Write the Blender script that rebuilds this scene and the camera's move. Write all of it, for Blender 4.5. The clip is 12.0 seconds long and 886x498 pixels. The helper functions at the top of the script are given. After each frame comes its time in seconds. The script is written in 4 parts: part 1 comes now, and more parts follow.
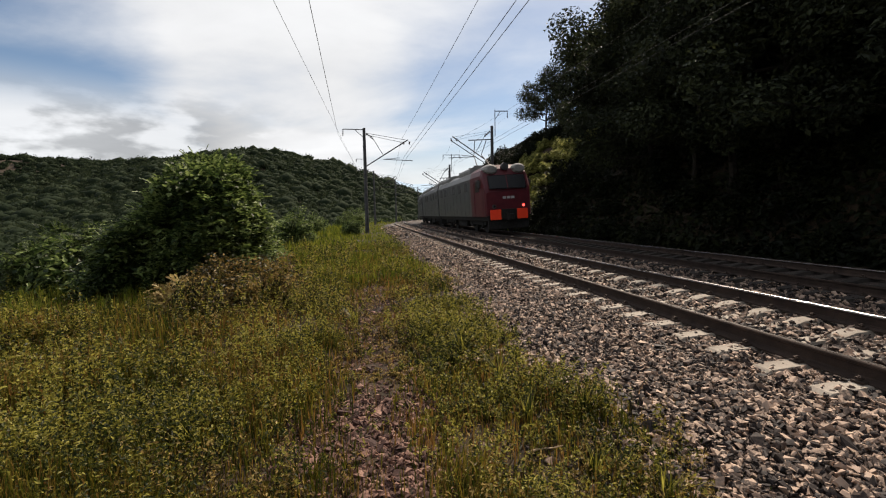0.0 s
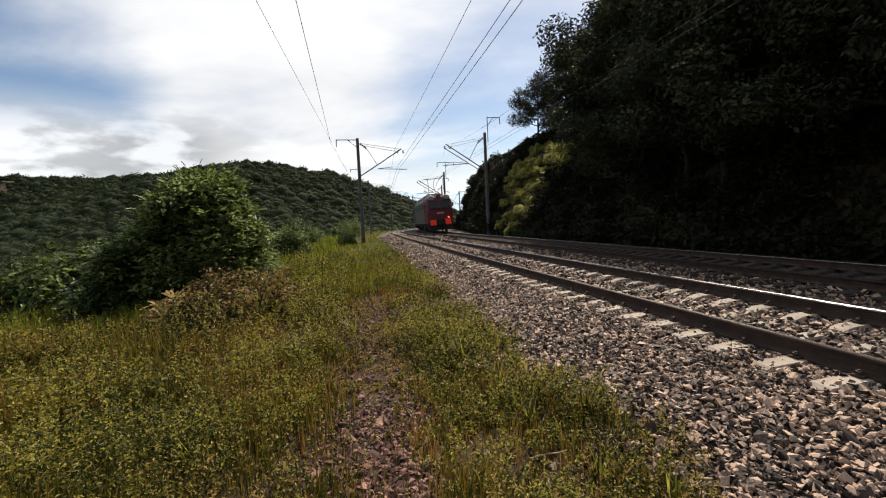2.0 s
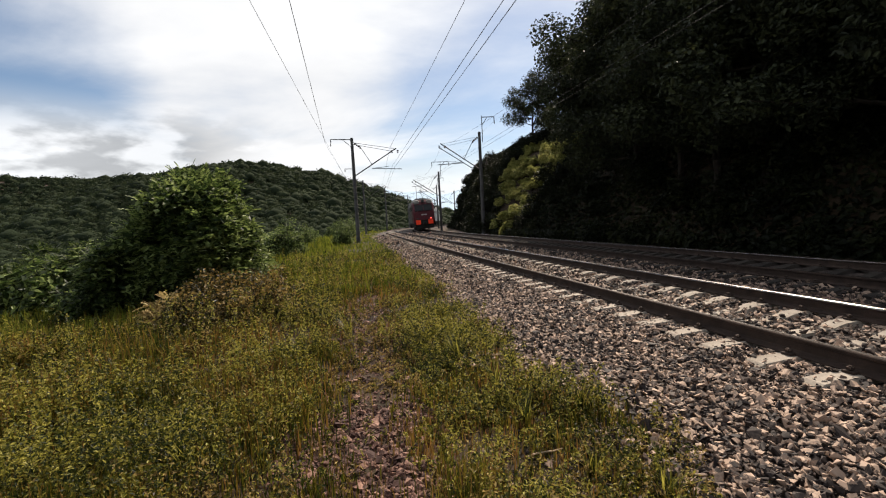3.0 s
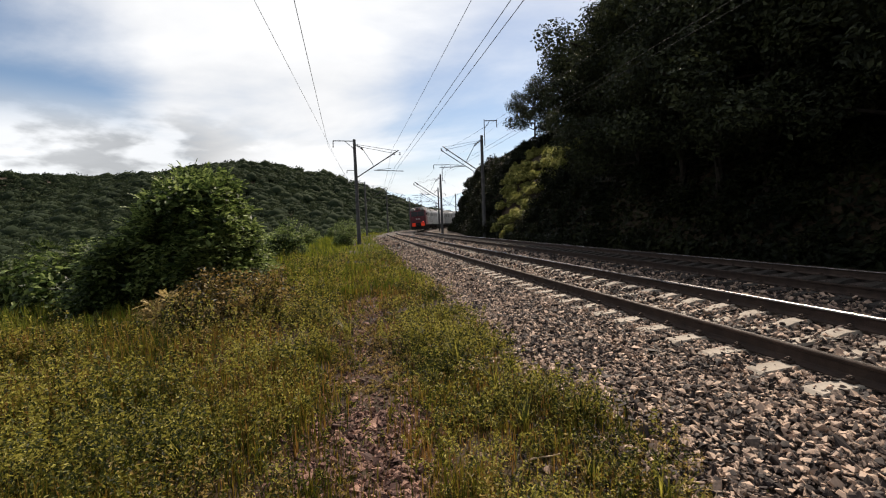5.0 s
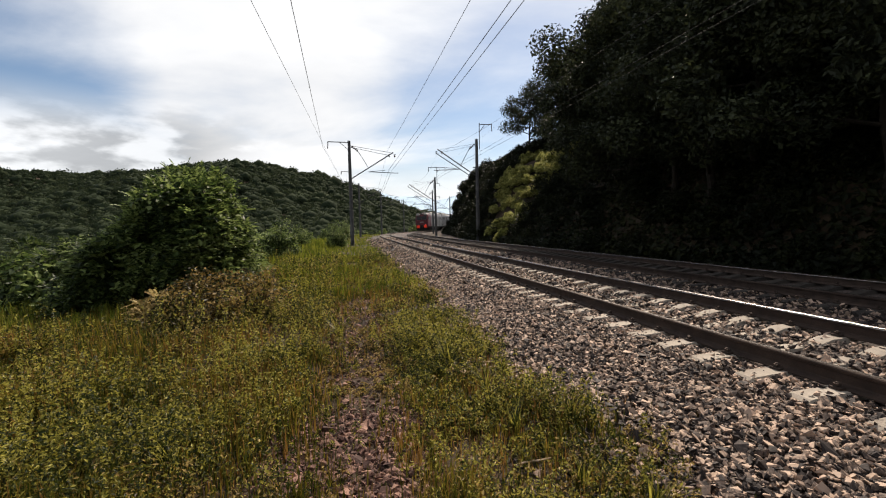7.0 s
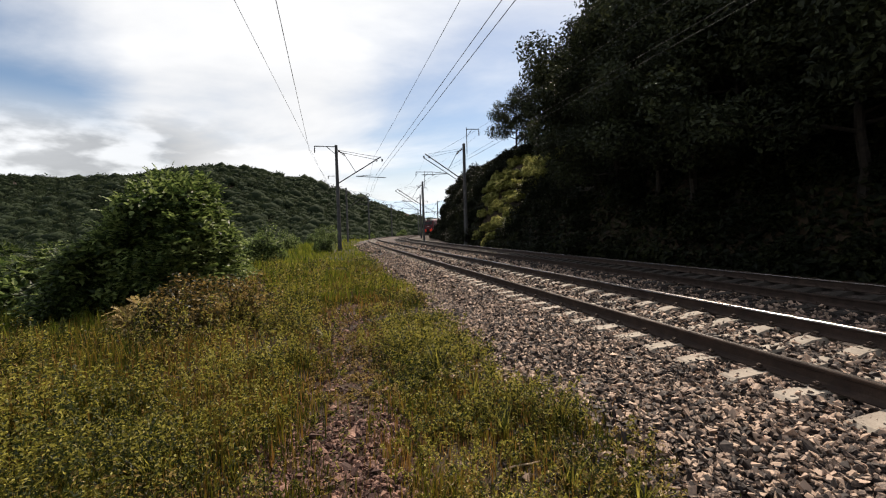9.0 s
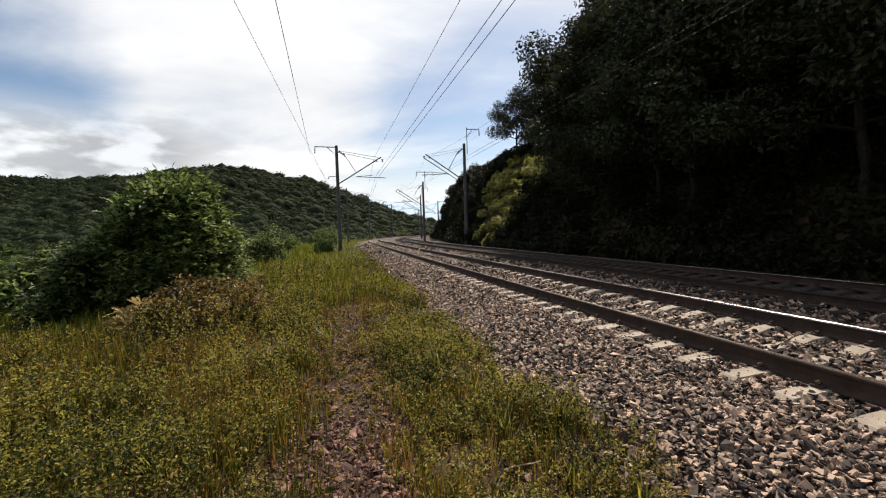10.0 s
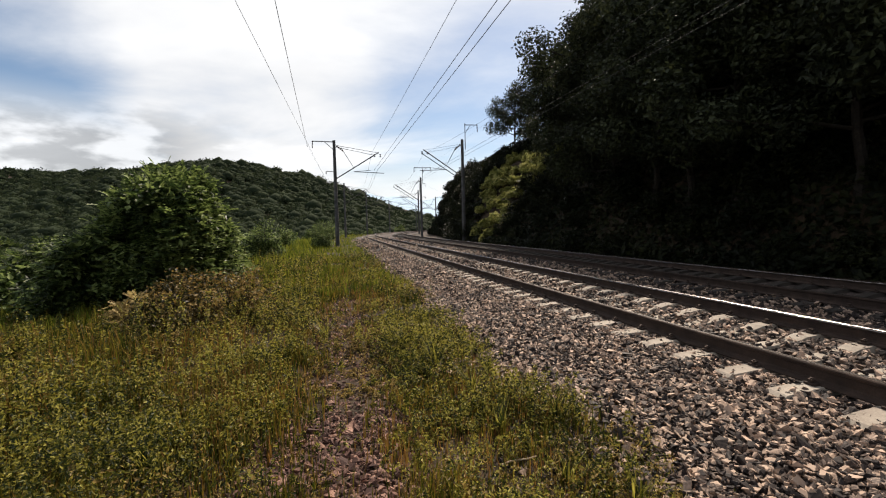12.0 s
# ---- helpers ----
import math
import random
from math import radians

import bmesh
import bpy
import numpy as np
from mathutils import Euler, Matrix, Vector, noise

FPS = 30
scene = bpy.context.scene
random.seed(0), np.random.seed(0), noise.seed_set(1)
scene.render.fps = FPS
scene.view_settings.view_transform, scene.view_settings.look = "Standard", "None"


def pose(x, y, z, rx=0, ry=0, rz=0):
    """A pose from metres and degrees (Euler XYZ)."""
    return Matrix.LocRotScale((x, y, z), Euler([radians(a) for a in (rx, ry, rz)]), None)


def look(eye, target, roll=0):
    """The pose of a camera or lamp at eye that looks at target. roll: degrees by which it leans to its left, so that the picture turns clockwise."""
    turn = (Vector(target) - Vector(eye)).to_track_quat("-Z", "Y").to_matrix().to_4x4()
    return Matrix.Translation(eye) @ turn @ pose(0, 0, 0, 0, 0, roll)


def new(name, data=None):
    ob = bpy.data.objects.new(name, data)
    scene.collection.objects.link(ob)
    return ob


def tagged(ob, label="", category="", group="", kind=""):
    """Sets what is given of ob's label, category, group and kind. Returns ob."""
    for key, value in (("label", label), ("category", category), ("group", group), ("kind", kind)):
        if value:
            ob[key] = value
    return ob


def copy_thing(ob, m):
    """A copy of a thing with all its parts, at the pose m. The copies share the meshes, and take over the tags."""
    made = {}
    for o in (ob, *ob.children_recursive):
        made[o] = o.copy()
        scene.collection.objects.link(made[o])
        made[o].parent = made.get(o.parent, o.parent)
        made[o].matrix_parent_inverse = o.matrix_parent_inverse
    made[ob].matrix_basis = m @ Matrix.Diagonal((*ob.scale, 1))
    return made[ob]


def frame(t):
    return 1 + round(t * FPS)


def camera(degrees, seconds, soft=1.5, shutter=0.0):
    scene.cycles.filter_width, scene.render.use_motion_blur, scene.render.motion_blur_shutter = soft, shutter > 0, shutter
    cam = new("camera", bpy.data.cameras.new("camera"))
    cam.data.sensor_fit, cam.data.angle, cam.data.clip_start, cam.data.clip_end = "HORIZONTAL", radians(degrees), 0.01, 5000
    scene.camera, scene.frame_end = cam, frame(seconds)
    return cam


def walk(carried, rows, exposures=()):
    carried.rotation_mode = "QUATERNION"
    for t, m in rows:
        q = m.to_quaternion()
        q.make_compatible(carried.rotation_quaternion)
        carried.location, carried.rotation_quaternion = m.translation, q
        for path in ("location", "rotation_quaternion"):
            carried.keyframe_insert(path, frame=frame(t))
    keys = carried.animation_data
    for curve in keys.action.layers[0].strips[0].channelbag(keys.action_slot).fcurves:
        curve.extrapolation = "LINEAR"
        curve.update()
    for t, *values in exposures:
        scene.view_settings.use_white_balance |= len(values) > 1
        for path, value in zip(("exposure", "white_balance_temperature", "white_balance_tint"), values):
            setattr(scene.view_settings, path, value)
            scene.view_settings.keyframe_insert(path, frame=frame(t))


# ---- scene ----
# camera: held by hand at one spot beside the line
LENS = 92.52
EYE_HEIGHT = 1.273
PATH = [
    (0.0, -4.73, 1.12, 3.85),
    (0.5, -5.54, 1.37, 3.32),
    (1.0, -5.26, 2.18, 3.20),
    (1.5, -4.23, 2.81, 3.16),
    (2.0, -3.76, 2.88, 3.27),
    (2.5, -3.79, 2.82, 2.97),
    (3.0, -3.87, 3.12, 2.60),
    (5.0, -3.49, 2.23, 2.74),
    (5.5, -3.46, 2.19, 2.75),
    (6.0, -3.82, 1.64, 2.09),
    (6.5, -3.47, 1.45, 2.38),
    (7.0, -3.15, 1.41, 1.91),
    (9.0, -2.61, 1.62, 0.28),
    (9.5, -2.53, 1.71, 0.24),
    (10.0, -2.59, 1.79, 0.34),
    (10.5, -3.04, 1.94, 0.32),
    (11.0, -2.90, 1.50, 0.62),
    (11.5, -2.97, 1.40, 0.58),
    (12.0, -3.16, 1.38, -0.00),
]
cam = camera(LENS, 12.0, soft=1.15)
walk(cam, [(t, pose(0, 0, EYE_HEIGHT, 90 + p, r, y)) for t, p, r, y in PATH],
     exposures=[(0.0, 0.86), (0.4, 1.02), (12.0, 1.02)])

# ---- light ----
SUN_AZ, SUN_EL = 23.0, 46.0      # degrees to the right of +y, degrees up
SUN_DIR = Vector((math.sin(radians(SUN_AZ)) * math.cos(radians(SUN_EL)),
                  math.cos(radians(SUN_AZ)) * math.cos(radians(SUN_EL)), math.sin(radians(SUN_EL))))
sun = new("sun", bpy.data.lights.new("sun", "SUN"))
sun.data.energy, sun.data.angle, sun.data.color = 4.4, radians(0.6), (1.0, 0.85, 0.70)
sun.matrix_world = look((0, 0, 60), Vector((0, 0, 60)) - SUN_DIR)


def make_world():
    w = bpy.data.worlds.new("sky")
    scene.world = w
    w.use_nodes = True
    nt = w.node_tree
    nt.nodes.clear()
    N, L = nt.nodes.new, nt.links.new
    out, bg = N("ShaderNodeOutputWorld"), N("ShaderNodeBackground")
    sky = N("ShaderNodeTexSky")
    sky.sky_type, sky.sun_disc = "NISHITA", False
    sky.sun_elevation, sky.sun_rotation = radians(SUN_EL), radians(SUN_AZ)
    sky.air_density, sky.dust_density, sky.ozone_density = 1.0, 0.6, 1.6
    tc, sep = N("ShaderNodeTexCoord"), N("ShaderNodeSeparateXYZ")
    L(tc.outputs["Generated"], sep.inputs[0])
    # flatten the direction onto a cloud layer
    add = N("ShaderNodeMath"); add.operation = "ADD"; add.inputs[1].default_value = 0.12
    L(sep.outputs[2], add.inputs[0])
    mx = N("ShaderNodeMath"); mx.operation = "MAXIMUM"; mx.inputs[1].default_value = 0.05
    L(add.outputs[0], mx.inputs[0])
    comb = N("ShaderNodeCombineXYZ")
    for k in (0, 1):
        d = N("ShaderNodeMath"); d.operation = "DIVIDE"
        L(sep.outputs[k], d.inputs[0]); L(mx.outputs[0], d.inputs[1]); L(d.outputs[0], comb.inputs[k])
    comb.inputs[2].default_value = CLOUD_SEED
    def scaled(value, lo, hi, out_lo, out_hi):
        r = N("ShaderNodeMapRange"); r.interpolation_type = "SMOOTHSTEP"
        for key, v in (("From Min", lo), ("From Max", hi), ("To Min", out_lo), ("To Max", out_hi)):
            r.inputs[key].default_value = v
        L(value, r.inputs["Value"])
        return r.outputs[0]

    def joined(how, a, b):
        r = N("ShaderNodeMath"); r.operation = how
        for k, v in enumerate((a, b)):
            if isinstance(v, float):
                r.inputs[k].default_value = v
            else:
                L(v, r.inputs[k])
        return r.outputs[0]

    big = N("ShaderNodeTexNoise"); big.inputs["Scale"].default_value = 0.62
    big.inputs["Detail"].default_value = 9; big.inputs["Roughness"].default_value = 0.55; big.inputs["Distortion"].default_value = 0.4
    stretch = N("ShaderNodeMapping"); stretch.inputs["Scale"].default_value = (0.8, 1.15, 1)
    stretch.inputs["Rotation"].default_value = (0, 0, radians(25))
    L(comb.outputs[0], stretch.inputs["Vector"]); L(stretch.outputs[0], big.inputs["Vector"])
    dens = big.outputs["Fac"]
    # broad banks of cloud and the clearings between them: azimuth, elevation, inner and outer radius, weight
    for az, el, inner, outer, weight in CLOUD_BANKS:
        d = N("ShaderNodeVectorMath"); d.operation = "DOT_PRODUCT"
        d.inputs[1].default_value = (math.sin(radians(az)) * math.cos(radians(el)), math.cos(radians(az)) * math.cos(radians(el)), math.sin(radians(el)))
        L(tc.outputs["Generated"], d.inputs[0])
        dens = joined("ADD", dens, scaled(d.outputs["Value"], math.cos(radians(outer)), math.cos(radians(inner)), 0.0, weight))
    cover = scaled(dens, 0.26, 0.72, 0.0, 1.0)
    # heaped clouds near the horizon, grey below and white on top
    low = N("ShaderNodeTexNoise"); low.inputs["Scale"].default_value = 6.5
    low.inputs["Detail"].default_value = 8; low.inputs["Roughness"].default_value = 0.52
    mp = N("ShaderNodeMapping"); mp.inputs["Scale"].default_value = (1, 1, 2.6); mp.inputs["Location"].default_value = (1.3, 0.2, 0)
    L(tc.outputs["Generated"], mp.inputs["Vector"]); L(mp.outputs[0], low.inputs["Vector"])
    heaped = joined("MULTIPLY", scaled(sep.outputs[2], 0.27, 0.17, 0.0, 1.0), scaled(sep.outputs[0], -0.36, -0.58, 0.1, 1.0))
    grey = joined("MULTIPLY", heaped, scaled(low.outputs["Fac"], 0.56, 0.42, -0.08, 0.40))
    soft = scaled(big.outputs["Fac"], 0.35, 0.7, 0.88, 1.06)
    shade = joined("SUBTRACT", soft, grey)
    col = N("ShaderNodeVectorMath"); col.operation = "SCALE"; col.inputs[0].default_value = (9.6, 9.65, 9.8)
    L(shade, col.inputs["Scale"])
    haze = scaled(sep.outputs[2], 0.20, 0.05, 0.0, 0.9)
    mm_out = joined("MAXIMUM", joined("MAXIMUM", cover, haze), joined("MULTIPLY", heaped, 0.9))
    mix = N("ShaderNodeMix"); mix.data_type = "RGBA"
    L(mm_out, mix.inputs[0]); L(sky.outputs[0], mix.inputs[6]); L(col.outputs[0], mix.inputs[7])
    L(mix.outputs[2], bg.inputs["Color"])
    bg.inputs["Strength"].default_value = 0.053
    L(bg.outputs[0], out.inputs[0])


CLOUD_SEED = 3.7
CLOUD_BANKS = [(-46, 16.5, 2, 12, -0.21), (-26, 21, 6, 30, 0.20), (2, 12, 4, 22, -0.17), (-14, 17.5, 1, 8, 0.07), (8, 30, 6, 18, 0.06)]
make_world()


# ---- materials ----
def nodes_of(name):
    m = bpy.data.materials.new(name)
    m.use_nodes = True
    return m, m.node_tree, m.node_tree.nodes["Principled BSDF"]


def surface(name, colours, rough=0.8, metal=0.0, scale=6.0, bump=0.3, bump_scale=40.0, dist=0.01, spec=0.3, jitter=0.0):
    """A surface with two scales of colour variation and a fine relief; jitter varies it from piece to piece."""
    m, nt, bs = nodes_of(name)
    N, L = nt.nodes.new, nt.links.new
    tc = N("ShaderNodeTexCoord")
    n1 = N("ShaderNodeTexNoise"); n1.inputs["Scale"].default_value = scale; n1.inputs["Detail"].default_value = 6
    n2 = N("ShaderNodeTexNoise"); n2.inputs["Scale"].default_value = bump_scale; n2.inputs["Detail"].default_value = 5
    for n in (n1, n2):
        L(tc.outputs["Object"], n.inputs["Vector"])
    mixf = N("ShaderNodeMath"); mixf.operation = "MULTIPLY_ADD"; mixf.inputs[1].default_value = 0.4
    sub = N("ShaderNodeMath"); sub.operation = "MULTIPLY"; sub.inputs[1].default_value = 0.6
    L(n1.outputs["Fac"], sub.inputs[0]); L(n2.outputs["Fac"], mixf.inputs[0]); L(sub.outputs[0], mixf.inputs[2])
    ramp = N("ShaderNodeValToRGB")
    els = ramp.color_ramp.elements
    while len(els) < len(colours):
        els.new(0.5)
    for k, c in enumerate(colours):
        els[k].position = 0.34 + 0.32 * k / max(1, len(colours) - 1)
        els[k].color = (*c, 1)
    fac = mixf.outputs[0]
    if jitter:
        geo, oi = N("ShaderNodeNewGeometry"), N("ShaderNodeObjectInfo")
        a = N("ShaderNodeMath"); a.operation = "ADD"
        L(geo.outputs["Random Per Island"], a.inputs[0]); L(oi.outputs["Random"], a.inputs[1])
        fr = N("ShaderNodeMath"); fr.operation = "FRACT"; L(a.outputs[0], fr.inputs[0])
        mr = N("ShaderNodeMath"); mr.operation = "MULTIPLY_ADD"; mr.inputs[1].default_value = jitter
        sb = N("ShaderNodeMath"); sb.operation = "SUBTRACT"; sb.inputs[1].default_value = jitter / 2
        L(fr.outputs[0], mr.inputs[0]); L(fac, sb.inputs[0]); L(sb.outputs[0], mr.inputs[2])
        fac = mr.outputs[0]
    L(fac, ramp.inputs[0]); L(ramp.outputs[0], bs.inputs["Base Color"])
    bs.inputs["Roughness"].default_value, bs.inputs["Metallic"].default_value = rough, metal
    bs.inputs["Specular IOR Level"].default_value = spec
    if bump:
        b = N("ShaderNodeBump"); b.inputs["Strength"].default_value = bump; b.inputs["Distance"].default_value = dist
        L(n2.outputs["Fac"], b.inputs["Height"]); L(b.outputs[0], bs.inputs["Normal"])
    return m


def foliage(name, colours, through_light=0.35, rough=0.55, spread=1.0, patch=0.5, gloss=0.12):
    """Leaves and blades: colour from leaf to leaf and in patches, part of the light passing through."""
    m, nt, bs = nodes_of(name)
    N, L = nt.nodes.new, nt.links.new
    geo, tc = N("ShaderNodeNewGeometry"), N("ShaderNodeTexCoord")
    n1 = N("ShaderNodeTexNoise"); n1.inputs["Scale"].default_value = patch; n1.inputs["Detail"].default_value = 3
    L(tc.outputs["Object"], n1.inputs["Vector"])
    a = N("ShaderNodeMath"); a.operation = "MULTIPLY_ADD"; a.inputs[1].default_value = 0.42 * spread; a.inputs[2].default_value = -0.21 * spread
    L(geo.outputs["Random Per Island"], a.inputs[0])
    b = N("ShaderNodeMath"); b.operation = "ADD"; L(a.outputs[0], b.inputs[0]); L(n1.outputs["Fac"], b.inputs[1])
    ramp = N("ShaderNodeValToRGB")
    els = ramp.color_ramp.elements
    while len(els) < len(colours):
        els.new(0.5)
    for k, c in enumerate(colours):
        els[k].position = 0.3 + 0.4 * k / max(1, len(colours) - 1)
        els[k].color = (*c, 1)
    L(b.outputs[0], ramp.inputs[0]); L(ramp.outputs[0], bs.inputs["Base Color"])
    bs.inputs["Roughness"].default_value = rough
    bs.inputs["Specular IOR Level"].default_value = gloss
    tr, mx = N("ShaderNodeBsdfTranslucent"), N("ShaderNodeMixShader")
    L(ramp.outputs[0], tr.inputs["Color"])
    mx.inputs[0].default_value = through_light
    L(bs.outputs[0], mx.inputs[1]); L(tr.outputs[0], mx.inputs[2])
    L(mx.outputs[0], nt.nodes["Material Output"].inputs["Surface"])
    return m


def glow(name, colour, strength):
    m, nt, bs = nodes_of(name)
    bs.inputs["Base Color"].default_value = (*colour, 1)
    bs.inputs["Emission Color"].default_value = (*colour, 1)
    bs.inputs["Emission Strength"].default_value = strength
    return m


M_SOIL = surface("soil", [(0.012, 0.008, 0.004), (0.024, 0.015, 0.007), (0.045, 0.027, 0.014)], 0.95, scale=1.2, bump=0.6, bump_scale=22, dist=0.05)
M_BALLAST = surface("crushed_stone", [(0.015, 0.010, 0.009), (0.062, 0.043, 0.034), (0.31, 0.222, 0.165)], 0.75, scale=1.3, bump=0.4, bump_scale=60, dist=0.005, spec=0.3, jitter=0.72)
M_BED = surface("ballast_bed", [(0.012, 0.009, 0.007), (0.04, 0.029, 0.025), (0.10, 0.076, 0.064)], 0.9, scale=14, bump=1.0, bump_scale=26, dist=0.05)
M_CONCRETE = surface("weathered_concrete", [(0.13, 0.108, 0.086), (0.20, 0.172, 0.14), (0.26, 0.228, 0.19)], 0.85, scale=4, bump=0.3, bump_scale=60, dist=0.004, jitter=0.15)
# far track's sleepers: the dark colour stands for tree shade on them
M_SHADESLEEPER = surface("shade_painted_sleeper", [(0.010, 0.008, 0.007), (0.020, 0.016, 0.013), (0.035, 0.028, 0.022)], 0.9, scale=5, bump=0.5, bump_scale=45, dist=0.006, jitter=0.15)
M_MAST = surface("mast_concrete", [(0.034, 0.035, 0.038), (0.058, 0.058, 0.06), (0.09, 0.088, 0.086)], 0.85, scale=3, bump=0.2)
M_RUST = surface("rusty_rail_steel", [(0.017, 0.010, 0.008), (0.030, 0.019, 0.014), (0.052, 0.033, 0.024)], 0.85, 0.1, scale=7, bump=0.4, bump_scale=70, dist=0.003)
M_SHINE = surface("worn_rail_head", [(0.36, 0.34, 0.33), (0.43, 0.41, 0.40), (0.5, 0.48, 0.47)], 0.24, 1.0, scale=5, bump=0.05)
M_DARKSTEEL = surface("dark_steel", [(0.03, 0.03, 0.032), (0.06, 0.06, 0.06), (0.10, 0.095, 0.09)], 0.6, 0.5, scale=8, bump=0.2)
M_WIRE = surface("weathered_copper_wire", [(0.03, 0.03, 0.03), (0.055, 0.052, 0.05)], 0.9, 0.0, scale=3, bump=0)
M_INSULATOR = surface("brown_glazed_ceramic", [(0.04, 0.03, 0.03), (0.07, 0.05, 0.045)], 0.3, scale=9, bump=0)
M_RED = surface("dusty_red_paint", [(0.05, 0.006, 0.011), (0.075, 0.009, 0.015), (0.105, 0.016, 0.021)], 0.45, scale=1.5, bump=0.08, bump_scale=30)
M_GREY = surface("dusty_grey_paint", [(0.045, 0.046, 0.047), (0.075, 0.076, 0.077), (0.11, 0.11, 0.11)], 0.38, scale=1.3, bump=0.08, bump_scale=30)
M_ROOF = surface("dusty_roof_paint", [(0.13, 0.13, 0.125), (0.19, 0.19, 0.18), (0.26, 0.255, 0.245)], 0.6, scale=2, bump=0.1)
M_ORANGE = surface("bright_orange_red_paint", [(0.85, 0.045, 0.012), (0.95, 0.07, 0.018)], 0.6, scale=3, bump=0.05)
M_TAIL = glow("lit_tail_lamp", (1.0, 0.05, 0.04), 3.0)
M_GLASS = surface("dark_cab_glass", [(0.008, 0.009, 0.011), (0.014, 0.015, 0.017)], 0.3, scale=2, bump=0, spec=0.2)
M_WHITE = surface("white_lettering_paint", [(0.3, 0.3, 0.3), (0.4, 0.4, 0.4)], 0.6, scale=9, bump=0)
M_UNDER = surface("grimy_running_gear", [(0.006, 0.006, 0.005), (0.013, 0.012, 0.011), (0.025, 0.022, 0.02)], 0.9, 0.0, scale=6, bump=0.3)
M_BARK = surface("bark", [(0.009, 0.007, 0.006), (0.02, 0.016, 0.012), (0.035, 0.028, 0.021)], 0.95, scale=7, bump=0.7, bump_scale=30, dist=0.02)
M_GRASS = foliage("meadow_grass", [(0.028, 0.038, 0.005), (0.08, 0.080, 0.009), (0.17, 0.130, 0.018), (0.19, 0.100, 0.028)], 0.42, 0.5, 1.4, patch=0.55)
M_GRASSFAR = foliage("lush_tall_grass", [(0.045, 0.064, 0.008), (0.10, 0.122, 0.013), (0.18, 0.18, 0.024)], 0.48, 0.5, 1.3, 0.3)
M_DRY = foliage("dry_grass", [(0.07, 0.042, 0.014), (0.125, 0.078, 0.026), (0.19, 0.125, 0.045)], 0.35, patch=0.6)
M_FERN = foliage("pale_dry_frond", [(0.14, 0.10, 0.035), (0.24, 0.18, 0.07), (0.36, 0.29, 0.13)], 0.4, patch=0.9)
M_WEED = foliage("weed_leaf", [(0.018, 0.026, 0.005), (0.058, 0.066, 0.010), (0.142, 0.128, 0.018), (0.30, 0.27, 0.05)], 0.46, 0.5, 1.75, 0.6, 0.2)
M_BROWNWEED = foliage("withering_weed_leaf", [(0.026, 0.020, 0.005), (0.085, 0.060, 0.014), (0.20, 0.132, 0.034), (0.33, 0.24, 0.08)], 0.42, 0.5, 1.6, 0.8, 0.2)
M_WITHER = foliage("withering_shrub_leaf", [(0.018, 0.017, 0.005), (0.048, 0.038, 0.010), (0.12, 0.080, 0.022), (0.25, 0.17, 0.05)], 0.38, 0.5, 1.5, 0.9, 0.2)
M_BUSH = foliage("bush_leaf", [(0.018, 0.033, 0.009), (0.06, 0.09, 0.022), (0.19, 0.24, 0.075)], 0.42, 0.5, 1.5, 0.5, 0.2)
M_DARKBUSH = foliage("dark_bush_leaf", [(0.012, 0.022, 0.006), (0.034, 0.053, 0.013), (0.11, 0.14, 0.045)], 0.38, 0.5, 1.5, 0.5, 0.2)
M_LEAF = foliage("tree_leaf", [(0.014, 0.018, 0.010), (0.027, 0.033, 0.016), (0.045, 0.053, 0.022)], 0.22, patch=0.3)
# near-black leaves: the deep shade of the cutting is put into their colour
M_SLOPESHADE = foliage("shade_painted_slope_leaf", [(0.004, 0.006, 0.002), (0.008, 0.011, 0.003), (0.017, 0.019, 0.005)], 0.25, patch=0.25)
M_FOREST = surface("far_forest_canopy", [(0.011, 0.017, 0.009), (0.016, 0.023, 0.012), (0.023, 0.031, 0.015)], 0.95, scale=0.03, bump=0.5, bump_scale=0.9, dist=1.0, spec=0.05, jitter=0.16)
M_PATHSTONE = surface("reddish_path_stone", [(0.036, 0.016, 0.012), (0.09, 0.044, 0.033), (0.21, 0.12, 0.088)], 0.8, scale=9, bump=0.5, bump_scale=60, dist=0.008, jitter=0.5)
# bright copy of the slope leaves, with sunlight put into the colour
M_SUNSHRUB = foliage("leaf_with_painted_sun", [(0.04, 0.052, 0.013), (0.17, 0.185, 0.04), (0.31, 0.30, 0.08), (0.44, 0.42, 0.16)], 0.5, 0.5, 1.5, 0.5)
M_CANOPY = foliage("far_canopy_leaf", [(0.013, 0.021, 0.011), (0.020, 0.029, 0.014), (0.029, 0.038, 0.018)], 0.4, 0.9, 0.5, 0.012)
M_DRYWOOD = surface("pale_dry_wood", [(0.22, 0.16, 0.10), (0.34, 0.26, 0.17)], 0.8, scale=20, bump=0.3)
# haze painted as pale blue emission over black; the mountain is no lamp
M_FARHILL = glow("haze_painted_mountain", (0.40, 0.47, 0.53), 1.0)
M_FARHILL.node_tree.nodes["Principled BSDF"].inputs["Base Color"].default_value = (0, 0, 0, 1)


# ---- helpers for meshes ----
def part(name, bm, material, parent=None, label=""):
    """Links a bmesh as one mesh object, under parent where one is given."""
    me = bpy.data.meshes.new(name)
    bm.to_mesh(me)
    bm.free()
    for m in (material if isinstance(material, (list, tuple)) else [material]):
        me.materials.append(m)
    ob = new(name, me)
    if parent:
        ob.parent = parent
    if label:
        ob["label"] = label
    return ob


def shared(name, me, parent, m):
    ob = new(name, me)
    ob.parent = parent
    ob.matrix_basis = m
    return ob


